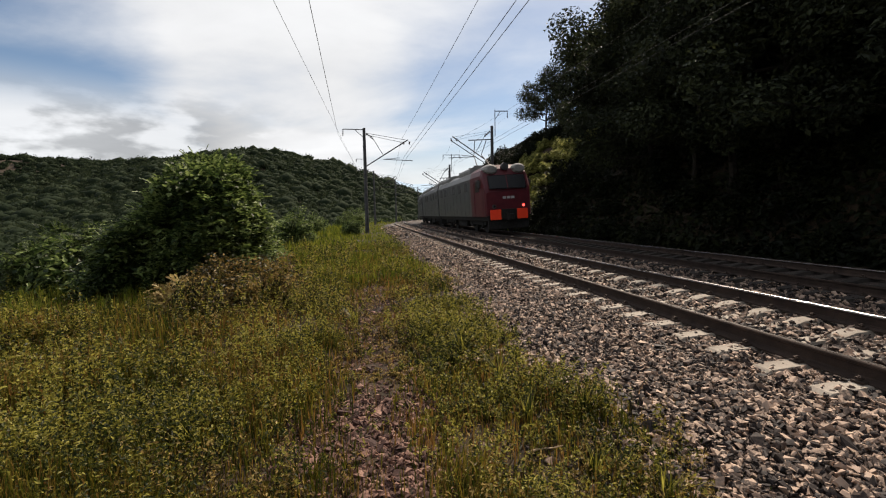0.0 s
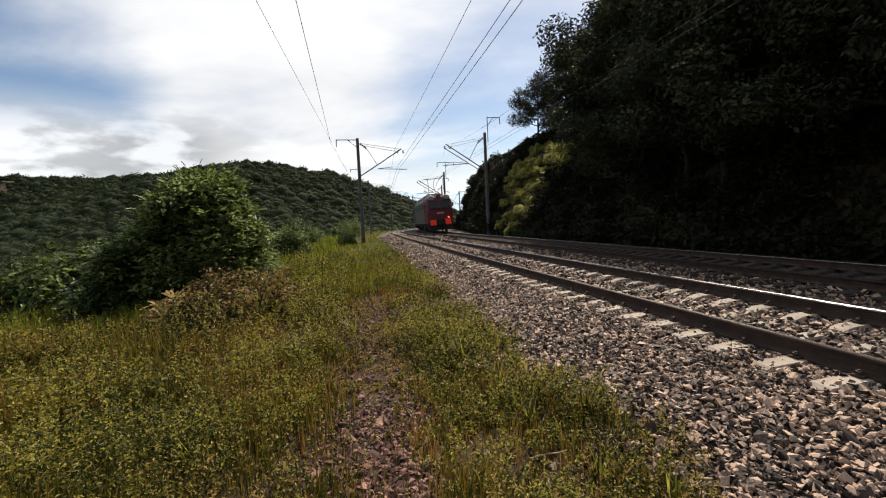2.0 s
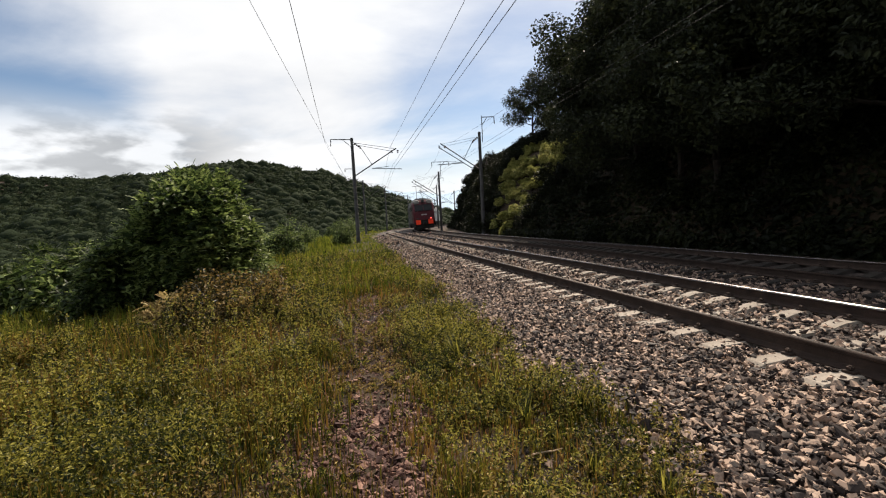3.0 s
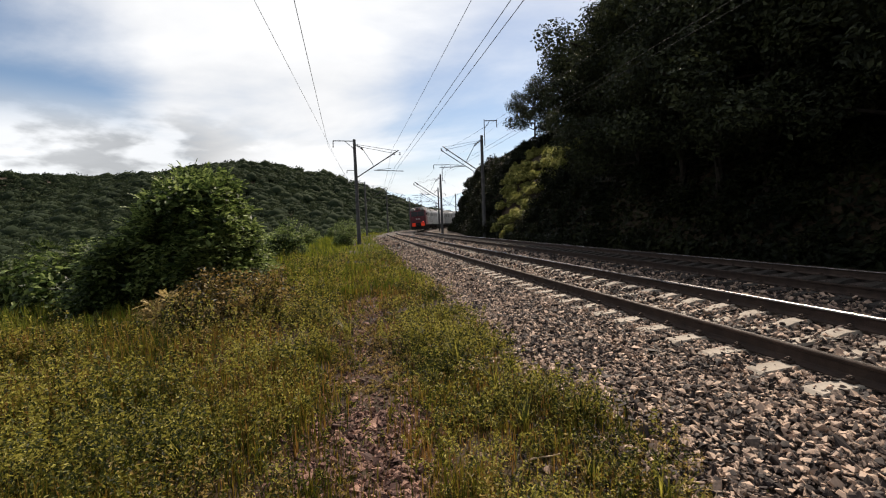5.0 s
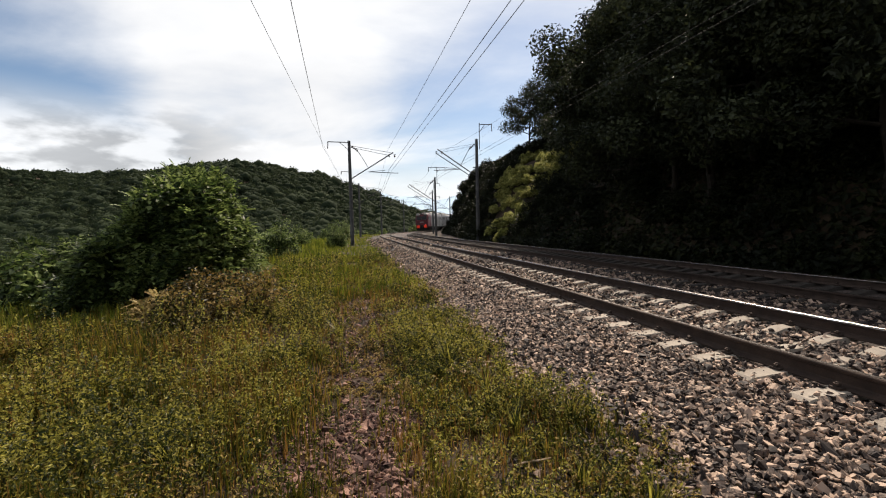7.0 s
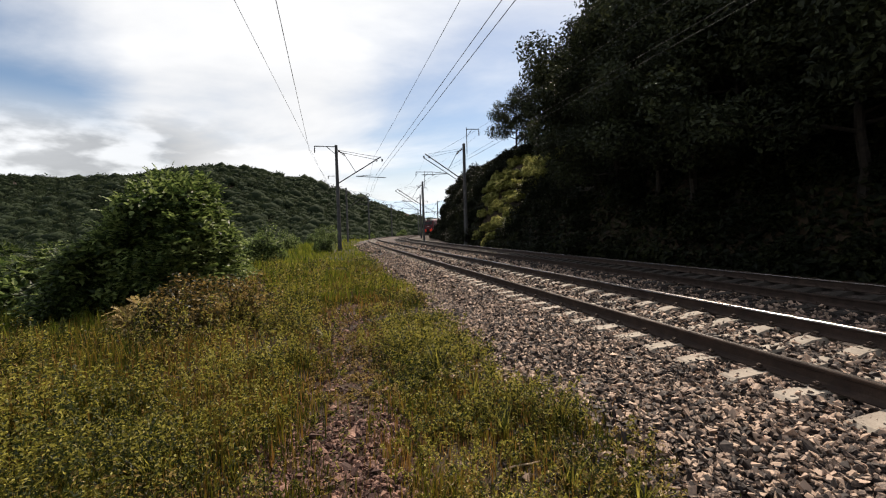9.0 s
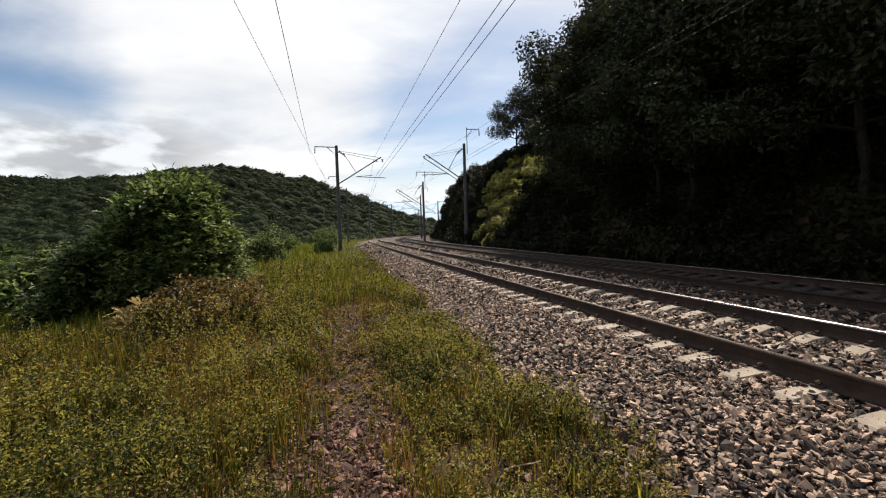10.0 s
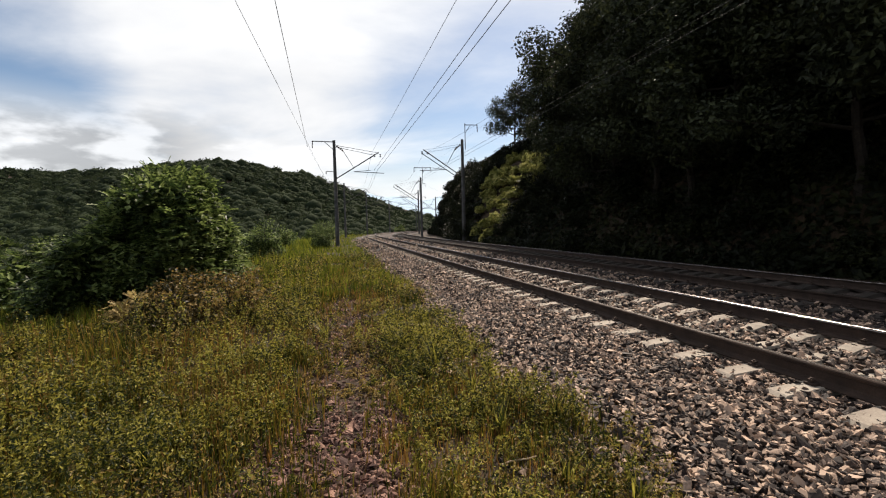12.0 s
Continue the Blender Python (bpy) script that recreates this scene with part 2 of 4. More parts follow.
def mesh_of(name, verts, faces, material, smooth=False):
    me = bpy.data.meshes.new(name)
    verts, faces = np.asarray(verts, dtype=np.float32), np.asarray(faces, dtype=np.int32)
    k = faces.shape[1]
    me.vertices.add(len(verts)); me.vertices.foreach_set("co", verts.ravel())
    me.loops.add(faces.size); me.loops.foreach_set("vertex_index", faces.ravel())
    me.polygons.add(len(faces))
    me.polygons.foreach_set("loop_start", np.arange(0, faces.size, k, dtype=np.int32))
    me.polygons.foreach_set("loop_total", np.full(len(faces), k, dtype=np.int32))
    me.update(calc_edges=True)
    me.validate()
    me.materials.append(material)
    me.polygons.foreach_set("use_smooth", np.full(len(faces), smooth, dtype=bool))
    return me


def box(bm, lo, hi, bevel=0.0, m=None):
    r = bmesh.ops.create_cube(bm, size=1.0)
    c, s = (Vector(lo) + Vector(hi)) / 2, Vector(hi) - Vector(lo)
    for v in r["verts"]:
        v.co = Vector((v.co.x * s.x, v.co.y * s.y, v.co.z * s.z)) + c
    if bevel:
        es = list({e for v in r["verts"] for e in v.link_edges})
        out = bmesh.ops.bevel(bm, geom=es, offset=bevel, segments=2, affect="EDGES", profile=0.5)
        vs = {v for f in out["faces"] for v in f.verts} | {v for v in r["verts"] if v.is_valid}
    else:
        vs = r["verts"]
    if m:
        for v in vs:
            v.co = m @ v.co
    return bm


def tube(bm, a, b, r0, r1=None, sides=8):
    a, b = Vector(a), Vector(b)
    r1 = r0 if r1 is None else r1
    q = (b - a).to_track_quat("Z", "Y").to_matrix()
    rings = []
    for p, r in ((a, r0), (b, r1)):
        rings.append([bm.verts.new(p + q @ Vector((r * math.cos(6.28319 * k / sides), r * math.sin(6.28319 * k / sides), 0))) for k in range(sides)])
    for k in range(sides):
        bm.faces.new((rings[0][k], rings[0][(k + 1) % sides], rings[1][(k + 1) % sides], rings[1][k]))
    bm.faces.new(rings[0][::-1]); bm.faces.new(rings[1])
    return bm


# ---- the line: straight past the camera, then a bend to the right ----
S = np.arange(-40.0, 420.0, 0.5)
TRACK_GAP, HALF_GAUGE, CANT = 4.15, 0.795, 0.0459


def build_line():
    x0, a0, k0, s1, ln, kc = 5.2316, -14.9024, 0.000342, 46.5, 36.85, 0.00855
    u = np.clip((S - s1) / ln, 0, 1)
    u = u * u * (3 - 2 * u)
    back = np.clip((S - 205) / 40, 0, 1)
    k = (k0 + (kc - k0) * u) * (1 - back)
    a = np.concatenate([[0], np.cumsum((k[1:] + k[:-1]) / 2 * np.diff(S))])
    i0 = int(np.searchsorted(S, 0))
    a = a - a[i0] + radians(a0)
    dx, dy = np.sin(a), np.cos(a)
    x = np.concatenate([[0], np.cumsum((dx[1:] + dx[:-1]) / 2 * np.diff(S))])
    y = np.concatenate([[0], np.cumsum((dy[1:] + dy[:-1]) / 2 * np.diff(S))])
    return np.stack([x - x[i0] + x0, y - y[i0]], 1), np.stack([dy, -dx], 1), a


LINE, NORM, HEAD = build_line()


def at(s, off=0.0, z=0.0):
    """The point s metres along the line, off metres to its right; the far track stands wider in the bend."""
    u = min(1.0, max(0.0, (s - 36.0) / 42.0))
    off = off + 0.9 * u * u * (3 - 2 * u) * float(np.interp(off, [2.0, 3.3, 6.3, 7.2], [0, 1, 1, 0]))
    return Vector((float(np.interp(s, S, LINE[:, 0] + NORM[:, 0] * off)), float(np.interp(s, S, LINE[:, 1] + NORM[:, 1] * off)), z))


def heading(s):
    return float(np.interp(s, S, HEAD))


def track_pose(s, off=0.0, z=0.0, tilt=True):
    """A pose with y along the line and x to its right."""
    return Matrix.Translation(at(s, off, z)) @ Matrix.Rotation(-heading(s), 4, "Z") @ (Matrix.Rotation(-math.atan(CANT), 4, "Y") if tilt else Matrix())


def to_line(x, y):
    """s and off of points of the plan."""
    x, y = np.asarray(x, float), np.asarray(y, float)
    shape = x.shape
    p = np.stack([x.ravel(), y.ravel()], 1)
    idx = np.zeros(len(p), int)
    for i in range(0, len(p), 4000):
        q = p[i:i + 4000]
        idx[i:i + 4000] = np.argmin((q[:, :1] - LINE[None, ::2, 0]) ** 2 + (q[:, 1:] - LINE[None, ::2, 1]) ** 2, axis=1) * 2
    d = p - LINE[idx]
    off = (d * NORM[idx]).sum(1)
    along = d[:, 0] * -NORM[idx][:, 1] + d[:, 1] * NORM[idx][:, 0]
    off = np.where(np.abs(along) > 1.0, np.sign(off) * np.hypot(d[:, 0], d[:, 1]), off)
    return (S[idx] + along).reshape(shape), off.reshape(shape)


def wave(x, y, f, seed=0.0):
    """Smooth uneven heights, about -1 to 1."""
    return (np.sin(x * f * 1.0 + 1.7 * np.sin(y * f * 0.83 + seed) + seed * 2.1) + np.sin(y * f * 1.13 + 1.3 * np.sin(x * f * 0.71 - seed) + seed)
            + 0.5 * np.sin((x + y) * f * 2.3 + seed * 3.3) + 0.5 * np.sin((x - y) * f * 2.1 + seed)) / 3.0


# the surface of the stones and of the land across the line, left to right
STONES = [(-5.6, -0.5), (-4.9, -0.52), (-4.2, -0.5), (-3.0, -0.48), (-2.3, -0.42), (-1.8, -0.335), (-1.35, -0.297), (0, -0.238), (1.4, -0.178), (1.8, -0.22), (2.15, -0.30), (2.45, -0.34), (2.8, -0.302),
          (4.15, -0.236), (5.55, -0.178), (6.0, -0.3), (6.7, -0.42)]
CROSS = [(-60, -8.0), (-35, -4.2), (-22, -2.2), (-14, -1.1), (-9, -0.66), (-5.6, -0.5), (-4.9, -0.52), (-4.2, -0.5), (-3.1, -0.5), (-2.3, -0.55), (6.0, -0.55), (6.9, -0.45), (8.3, -0.3),
         (9.6, 1.8), (11.5, 4.2), (14, 6.8), (18, 9.6), (26, 13.5), (40, 20), (70, 34), (120, 48), (250, 60)]
RIDGE = [(-773, 207, 78), (-650, 375, 75), (-503, 486, 73), (-390, 482, 65), (-294, 453, 63), (-218, 428, 65), (-180, 423, 55), (-133, 409, 26),
         (-100, 387, 16), (-64, 364, 6), (-38, 338, -3), (-11, 330, -9)]


def cutting_shift(s):
    """The foot of the cutting stands back where the line bends."""
    return 3.4 * np.clip((np.asarray(s) - 48) / 22, 0, 1)


def ridge_height(x, y):
    best = np.full(np.shape(x), -99.0)
    for (ax, ay, ah), (bx, by, bh) in zip(RIDGE[:-1], RIDGE[1:]):
        ll = (bx - ax) ** 2 + (by - ay) ** 2
        t = np.clip(((x - ax) * (bx - ax) + (y - ay) * (by - ay)) / ll, 0, 1)
        d = np.hypot(x - ax - t * (bx - ax), y - ay - t * (by - ay))
        h = ah + (bh - ah) * t
        w = 105 + 0.9 * h
        best = np.maximum(best, -9 + (h + 9) * np.exp(-(d / w) ** 2))
    return best


def ground_height(x, y):
    x, y = np.asarray(x, float), np.asarray(y, float)
    s, off = to_line(x, y)
    off = off - cutting_shift(s) * np.clip((off - 6.5) / 2, 0, 1)
    z = np.interp(off, [c[0] for c in CROSS], [c[1] for c in CROSS])
    soft = np.clip((-off - 5.5) / 6, 0, 1)
    z = z + soft * 0.12 * wave(x, y, 0.9, 1.0) + np.clip((-off - 20) / 40, 0, 1) * 0.9 * wave(x, y, 0.11, 2.0)
    rough = np.clip((off - 8.5) / 4, 0, 1)
    z = z + rough * (0.35 * wave(x, y, 0.8, 3.0) + 0.9 * wave(x, y, 0.17, 4.0))
    # the cut is steeper on the spur where the line bends away
    spur = np.exp(-((s - 84) / 26.0) ** 2)
    z = z + spur * np.clip(off - 8.3, 0, 3.5) * 0.9
    far = np.clip((-off - 30) / 60, 0, 1)
    return np.maximum(z, ridge_height(x, y) * far + z * (1 - far)) if np.ndim(z) else z


def build_ground():
    def axis(lo_far, lo, hi, hi_far, fine, n):
        a = np.geomspace(1, abs(lo_far - lo) + 1, n)[1:] - 1
        b = np.geomspace(1, abs(hi_far - hi) + 1, n)[1:] - 1
        return np.concatenate([(lo - a)[::-1], np.arange(lo, hi + 0.01, fine), hi + b])
    xs = axis(-3000, -16, 18, 3000, 0.28, 90)
    ys = axis(-3000, -4, 48, 3000, 0.4, 110)
    gx, gy = np.meshgrid(xs, ys)
    z = ground_height(gx, gy)
    v = np.stack([gx.ravel(), gy.ravel(), z.ravel()], 1)
    ny, nx = gx.shape
    i = (np.arange(ny - 1)[:, None] * nx + np.arange(nx - 1)[None]).ravel()
    ob = new("ground", mesh_of("ground", v, np.stack([i, i + 1, i + nx + 1, i + nx], 1), M_SOIL, True))
    tagged(ob, "brown soil ground of meadow and wooded cutting", "ground", kind="structure")


build_ground()


# ---- ballast bed, rails, sleepers ----
def ribbon(name, s_list, profile, material, parent=None, closed=False, smooth=False):
    """A profile of (off, z) swept along the line."""
    k, verts, faces = len(profile), [], []
    for s in s_list:
        for o, z in profile:
            verts.append(at(s, o, z))
    span = k if closed else k - 1
    for i in range(len(s_list) - 1):
        for j in range(span):
            a, b = i * k + j, i * k + (j + 1) % k
            faces.append((a, b, b + k, a + k))
    ob = new(name, mesh_of(name, verts, faces, material, smooth))
    if parent:
        ob.parent = parent
    return ob


def rail_profile(off, z):
    half = [(0.075, -0.18), (0.075, -0.168), (0.02, -0.15), (0.009, -0.13), (0.009, -0.05), (0.034, -0.036), (0.0365, -0.012), (0.028, -0.002)]
    return [(off + a, z + b) for a, b in half] + [(off - a, z + b) for a, b in half[::-1]]


def build_track(off, label, s_sleepers, phase, sleeper_mat):
    root = tagged(new("railway_track"), label, "railway track", group="railway tracks", kind="structure")
    s_list = np.concatenate([np.arange(-38, 60, 2.0), np.arange(60, 260, 1.5)])
    for side in (-1, 1):
        z = (side * HALF_GAUGE - HALF_GAUGE) * CANT
        rail = ribbon("rail", s_list, rail_profile(off + side * HALF_GAUGE, z), M_RUST, root, True)
        rail["label"] = "long rusty steel rail"
        o = off + side * HALF_GAUGE
        head = ribbon("running_surface", s_list, [(o - side * a, z + b) for a, b in ((-0.012, 0.0012), (0.0, 0.0016), (0.012, 0.001), (0.020, -0.0005), (0.027, -0.0035), (0.032, -0.0075), (0.0355, -0.0125), (0.037, -0.018))], M_SHINE, rail, False, True)
        head["label"] = "polished rail head"
    bm = bmesh.new()
    prof = [(-1.35, -0.205), (-1.30, -0.18), (-0.5, -0.18), (-0.32, -0.215), (0.32, -0.215), (0.5, -0.18), (1.30, -0.18), (1.35, -0.205)]
    rows = []
    for y, up in ((-0.145, 0), (-0.09, 1), (0.09, 1), (0.145, 0)):
        rows.append([bm.verts.new((x, y, z if up else z - 0.12)) for x, z in prof])
    for a, b in zip(rows[:-1], rows[1:]):
        for j in range(len(prof) - 1):
            bm.faces.new((a[j], a[j + 1], b[j + 1], b[j]))
    for e in (0, -1):
        bm.faces.new([r[e] for r in rows])
    sl = bpy.data.meshes.new("sleeper")
    bm.to_mesh(sl); bm.free(); sl.materials.append(sleeper_mat)
    bm = bmesh.new()
    for x in (-0.105, 0.105):
        box(bm, (x - 0.035, -0.05, -0.18), (x + 0.035, 0.05, -0.155), 0.006)
        tube(bm, (x, 0, -0.16), (x, 0, -0.115), 0.014, sides=6)
        box(bm, (x - 0.022, -0.022, -0.145), (x + 0.022, 0.022, -0.125))
    fs = bpy.data.meshes.new("rail_fastening")
    bm.to_mesh(fs); bm.free(); fs.materials.append(M_RUST)
    rnd = random.Random(int(off * 10) + 3)
    for k, s in enumerate(np.arange(phase, s_sleepers, 0.551)):
        m = track_pose(float(s), off, -HALF_GAUGE * CANT) @ pose(0, 0, rnd.uniform(0.004, 0.014), 0, 0, rnd.uniform(-0.8, 0.8))
        ob = shared("sleeper", sl, root, m)
        if s < 22:
            for side in (-1, 1):
                shared("rail_fastening", fs, ob, Matrix.Translation((side * HALF_GAUGE, 0, 0)))
    return root


# nearest sleeper ends fall at 6.21 m along the line
build_track(0.0, "straight near railway track with rusty rails on concrete sleepers", 120, 6.33 - 14 * 0.551, M_CONCRETE)
build_track(TRACK_GAP, "far railway track, shade painted into its dark sleepers, beside the wooded cutting", 120, 6.4 - 14 * 0.551, M_SHADESLEEPER)


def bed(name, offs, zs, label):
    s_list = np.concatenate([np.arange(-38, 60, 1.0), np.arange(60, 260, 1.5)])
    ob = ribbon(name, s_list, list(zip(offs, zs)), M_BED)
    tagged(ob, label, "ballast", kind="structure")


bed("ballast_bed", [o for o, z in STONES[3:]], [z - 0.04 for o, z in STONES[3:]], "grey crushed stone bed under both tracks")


# ---- distant land ----
def icosphere(level):
    bm = bmesh.new()
    bmesh.ops.create_icosphere(bm, subdivisions=level, radius=1.0)
    bm.verts.ensure_lookup_table()
    v = np.array([w.co[:] for w in bm.verts])
    f = np.array([[w.index for w in q.verts] for q in bm.faces])
    bm.free()
    return v, f


def clumps(name, places, sizes, material, level=1, rough=0.28, squash=0.8, seed=1):
    """Many uneven rounded crowns in one mesh."""
    rng = np.random.default_rng(seed)
    v, f = icosphere(level)
    n = len(places)
    r = 1 + rough * rng.standard_normal((n, len(v), 1)).clip(-1.8, 1.8)
    sz = np.stack([sizes, sizes * rng.uniform(0.8, 1.2, n), sizes * squash * rng.uniform(0.8, 1.3, n)], 1)
    allv = v[None] * r * sz[:, None] + places[:, None]
    allf = f[None] + (np.arange(n) * len(v))[:, None, None]
    return new(name, mesh_of(name, allv.reshape(-1, 3), allf.reshape(-1, 3), material, True))


# ---- leaves ----
def leaf_cloud(points, normals, size, rng, aspect=0.55, droop=0.3):
    """Folded leaves (two triangles each) at points, facing about along normals. Returns verts, faces."""
    n = len(points)
    d = normals + rng.normal(0, 0.55, (n, 3))
    d /= np.linalg.norm(d, axis=1)[:, None] + 1e-9
    u = rng.normal(0, 1, (n, 3)); u[:, 2] -= droop
    u -= (u * d).sum(1)[:, None] * d
    u /= np.linalg.norm(u, axis=1)[:, None] + 1e-9
    w = np.cross(d, u)
    L = (np.asarray(size) * rng.uniform(0.6, 1.35, n))[:, None]
    a, b = points - u * L * 0.5, points + u * L * 0.5
    c1, c2 = points + w * L * aspect * 0.5 + d * L * 0.12, points - w * L * aspect * 0.5 + d * L * 0.12
    v = np.stack([a, c1, b, c2], 1).reshape(-1, 3)
    i = np.arange(n) * 4
    f = np.stack([np.stack([i, i + 1, i + 2], 1), np.stack([i, i + 2, i + 3], 1)], 1).reshape(-1, 3)
    return v, f


def build_far_forest():
    rng = np.random.default_rng(5)
    pts = []
    while len(pts) < 11500:
        az = rng.uniform(-62, 4, 6000)
        r = 95 * (760 / 95) ** rng.uniform(0, 1, 6000)
        x, y = r * np.sin(np.radians(az)), r * np.cos(np.radians(az))
        s, off = to_line(x, y)
        back = np.array([np.interp(a, [-75, -60, -46, -39, -33, -27, -18, -6, 4], [900, 850, 790, 680, 575, 500, 450, 360, 340]) for a in az])
        ok = (off < -22) & (r < back) & (rng.uniform(size=6000) < np.clip((r - 60) / 200, 0.35, 1))
        pts += list(np.stack([x, y], 1)[ok])
    p = np.array(pts[:11500])
    z = ground_height(p[:, 0], p[:, 1])
    r = np.hypot(p[:, 0], p[:, 1])
    size = rng.lognormal(0.92, 0.3, len(p)) * np.clip(0.42 + r / 600, 0.5, 1.15)
    ob = clumps("far_forest", np.stack([p[:, 0], p[:, 1], z + size * rng.uniform(0.1, 0.6, len(p))], 1), size * 1.15, M_FOREST, 1, 0.1, 0.7, 7)
    tagged(ob, "dense green deciduous forest covering the rounded hills", "forest", kind="stuff")
    # leafy outside of the crowns
    k = 40
    c = np.repeat(np.stack([p[:, 0], p[:, 1], z + size * 0.35], 1), k, 0)
    d = rng.normal(0, 1, (len(c), 3)); d[:, 2] = np.abs(d[:, 2]) * 0.8; d /= np.linalg.norm(d, axis=1)[:, None]
    q = c + d * np.repeat(size, k)[:, None] * rng.uniform(0.9, 1.25, (len(c), 1)) * np.array([1.2, 1.2, 0.85])
    v, f = leaf_cloud(q, d * 0.25, 0.28 + 0.0026 * np.hypot(q[:, 0], q[:, 1]), rng, 0.8)
    tagged(new("forest_canopy", mesh_of("forest_canopy", v, f, M_CANOPY)), "leafy green treetops of the distant forest", "forest", kind="stuff")
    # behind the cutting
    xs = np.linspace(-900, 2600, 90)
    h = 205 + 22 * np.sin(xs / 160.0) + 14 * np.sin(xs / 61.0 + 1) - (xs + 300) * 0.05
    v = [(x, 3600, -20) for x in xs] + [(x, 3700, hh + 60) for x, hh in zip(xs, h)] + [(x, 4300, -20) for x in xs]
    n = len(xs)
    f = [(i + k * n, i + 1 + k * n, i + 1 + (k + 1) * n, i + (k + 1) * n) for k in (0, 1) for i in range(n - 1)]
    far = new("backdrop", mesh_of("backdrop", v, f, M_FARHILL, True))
    tagged(far, "mountain range far away, pale blue haze painted as a glow", "mountain", kind="structure")


build_far_forest()


def blob_points(n, centres, radii, rng, inner=0.55):
    """Points in the outer part of overlapping rounded clumps."""
    k = rng.choice(len(centres), n, p=np.array(radii) ** 2 / np.sum(np.array(radii) ** 2))
    d = rng.normal(0, 1, (n, 3)); d /= np.linalg.norm(d, axis=1)[:, None]
    r = rng.uniform(inner ** 3, 1, n) ** (1 / 3) * np.clip(1 + 0.12 * rng.normal(0, 1, n), 0.3, 1.2)
    c, rr = np.array(centres)[k], np.array(radii)[k]
    return c + d * (rr * r)[:, None] * np.array([1, 1, 0.8]), d


def limb(bm, a, b, r0, r1, rng, bend=0.15, steps=4):
    a, b = Vector(a), Vector(b)
    p = a
    for k in range(steps):
        t = (k + 1) / steps
        q = a.lerp(b, t) + Vector(rng.normal(0, bend, 3)) * (1 - t if k < steps - 1 else 0)
        tube(bm, p, q, r0 + (r1 - r0) * k / steps, r0 + (r1 - r0) * t, 7)
        p = q


def make_tree(height, seed, leaves, leaf, material, label, spread=0.36, bare=0.2):
    rng = np.random.default_rng(seed)
    root = tagged(new("tree"), label, "tree", group="trees on the cutting")
    bm = bmesh.new()
    lean = rng.normal(0, 0.03, 2) * height
    top = Vector((lean[0], lean[1], height * 0.86))
    limb(bm, (0, 0, -0.6), top, height * 0.017, height * 0.003, rng, 0.12, 7)
    centres, radii = [], []
    for k in range(17):
        t = rng.uniform(bare, 0.98)
        ang = k * 2.4 + rng.uniform(-0.4, 0.4)
        reach = height * spread * (0.45 + 0.75 * math.sin(math.pi * min(1, (t - bare) / (1 - bare) * 0.75 + 0.2))) * rng.uniform(0.6, 1.1)
        base = Vector((0, 0, 0)).lerp(top, t * 0.85)
        tip = base + Vector((math.cos(ang) * reach, math.sin(ang) * reach, height * rng.uniform(0.03, 0.14)))
        limb(bm, base, tip, height * 0.007, height * 0.0018, rng, 0.1, 3)
        for q, rr in ((0.55, 0.085), (1.0, 0.105)):
            centres.append(base.lerp(tip, q)[:]); radii.append(height * rr * rng.uniform(0.75, 1.25))
    centres.append((lean[0], lean[1], height * 0.9)); radii.append(height * 0.12)
    part("trunk", bm, M_BARK, root)
    p, d = blob_points(leaves, centres, radii, rng, 0.3)
    v, f = leaf_cloud(p, d * 0.6 + np.array([0, 0, 0.5]), leaf, rng)
    crown = new("crown", mesh_of("crown", v, f, material)); crown.parent = root
    return root


def sprig_cloud(points, normals, length, rng, pairs=5):
    """Arching sprays with leaflets in pairs along their stems."""
    n = len(points)
    u = normals + rng.normal(0, 0.45, (n, 3)) + np.array([0, 0, 0.15])
    u /= np.linalg.norm(u, axis=1)[:, None]
    side = np.cross(u, np.array([0, 0, 1.0])) + rng.normal(0, 0.15, (n, 3))
    side /= np.linalg.norm(side, axis=1)[:, None] + 1e-9
    up = np.cross(side, u)
    ln = (length * rng.uniform(0.7, 1.3, n))[:, None]
    vs = []
    for k in range(pairs):
        t = (k + 0.6) / pairs
        base = points + u * ln * t - np.array([0, 0, 1.0]) * ln * 0.35 * t * t
        w = ln * (0.34 - 0.16 * abs(t - 0.45))
        for sgn in (-1, 1):
            tip = base + (side * sgn + u * 0.45 - up * 0.25) * w
            mid = (base + tip) / 2
            wid = u * w * 0.3
            vs.append(np.stack([base, mid + wid + up * w * 0.06, tip, mid - wid + up * w * 0.06], 1))
    v = np.concatenate(vs).reshape(-1, 3)
    i = np.arange(len(v) // 4) * 4
    f = np.stack([np.stack([i, i + 1, i + 2], 1), np.stack([i, i + 2, i + 3], 1)], 1).reshape(-1, 3)
    return v, f


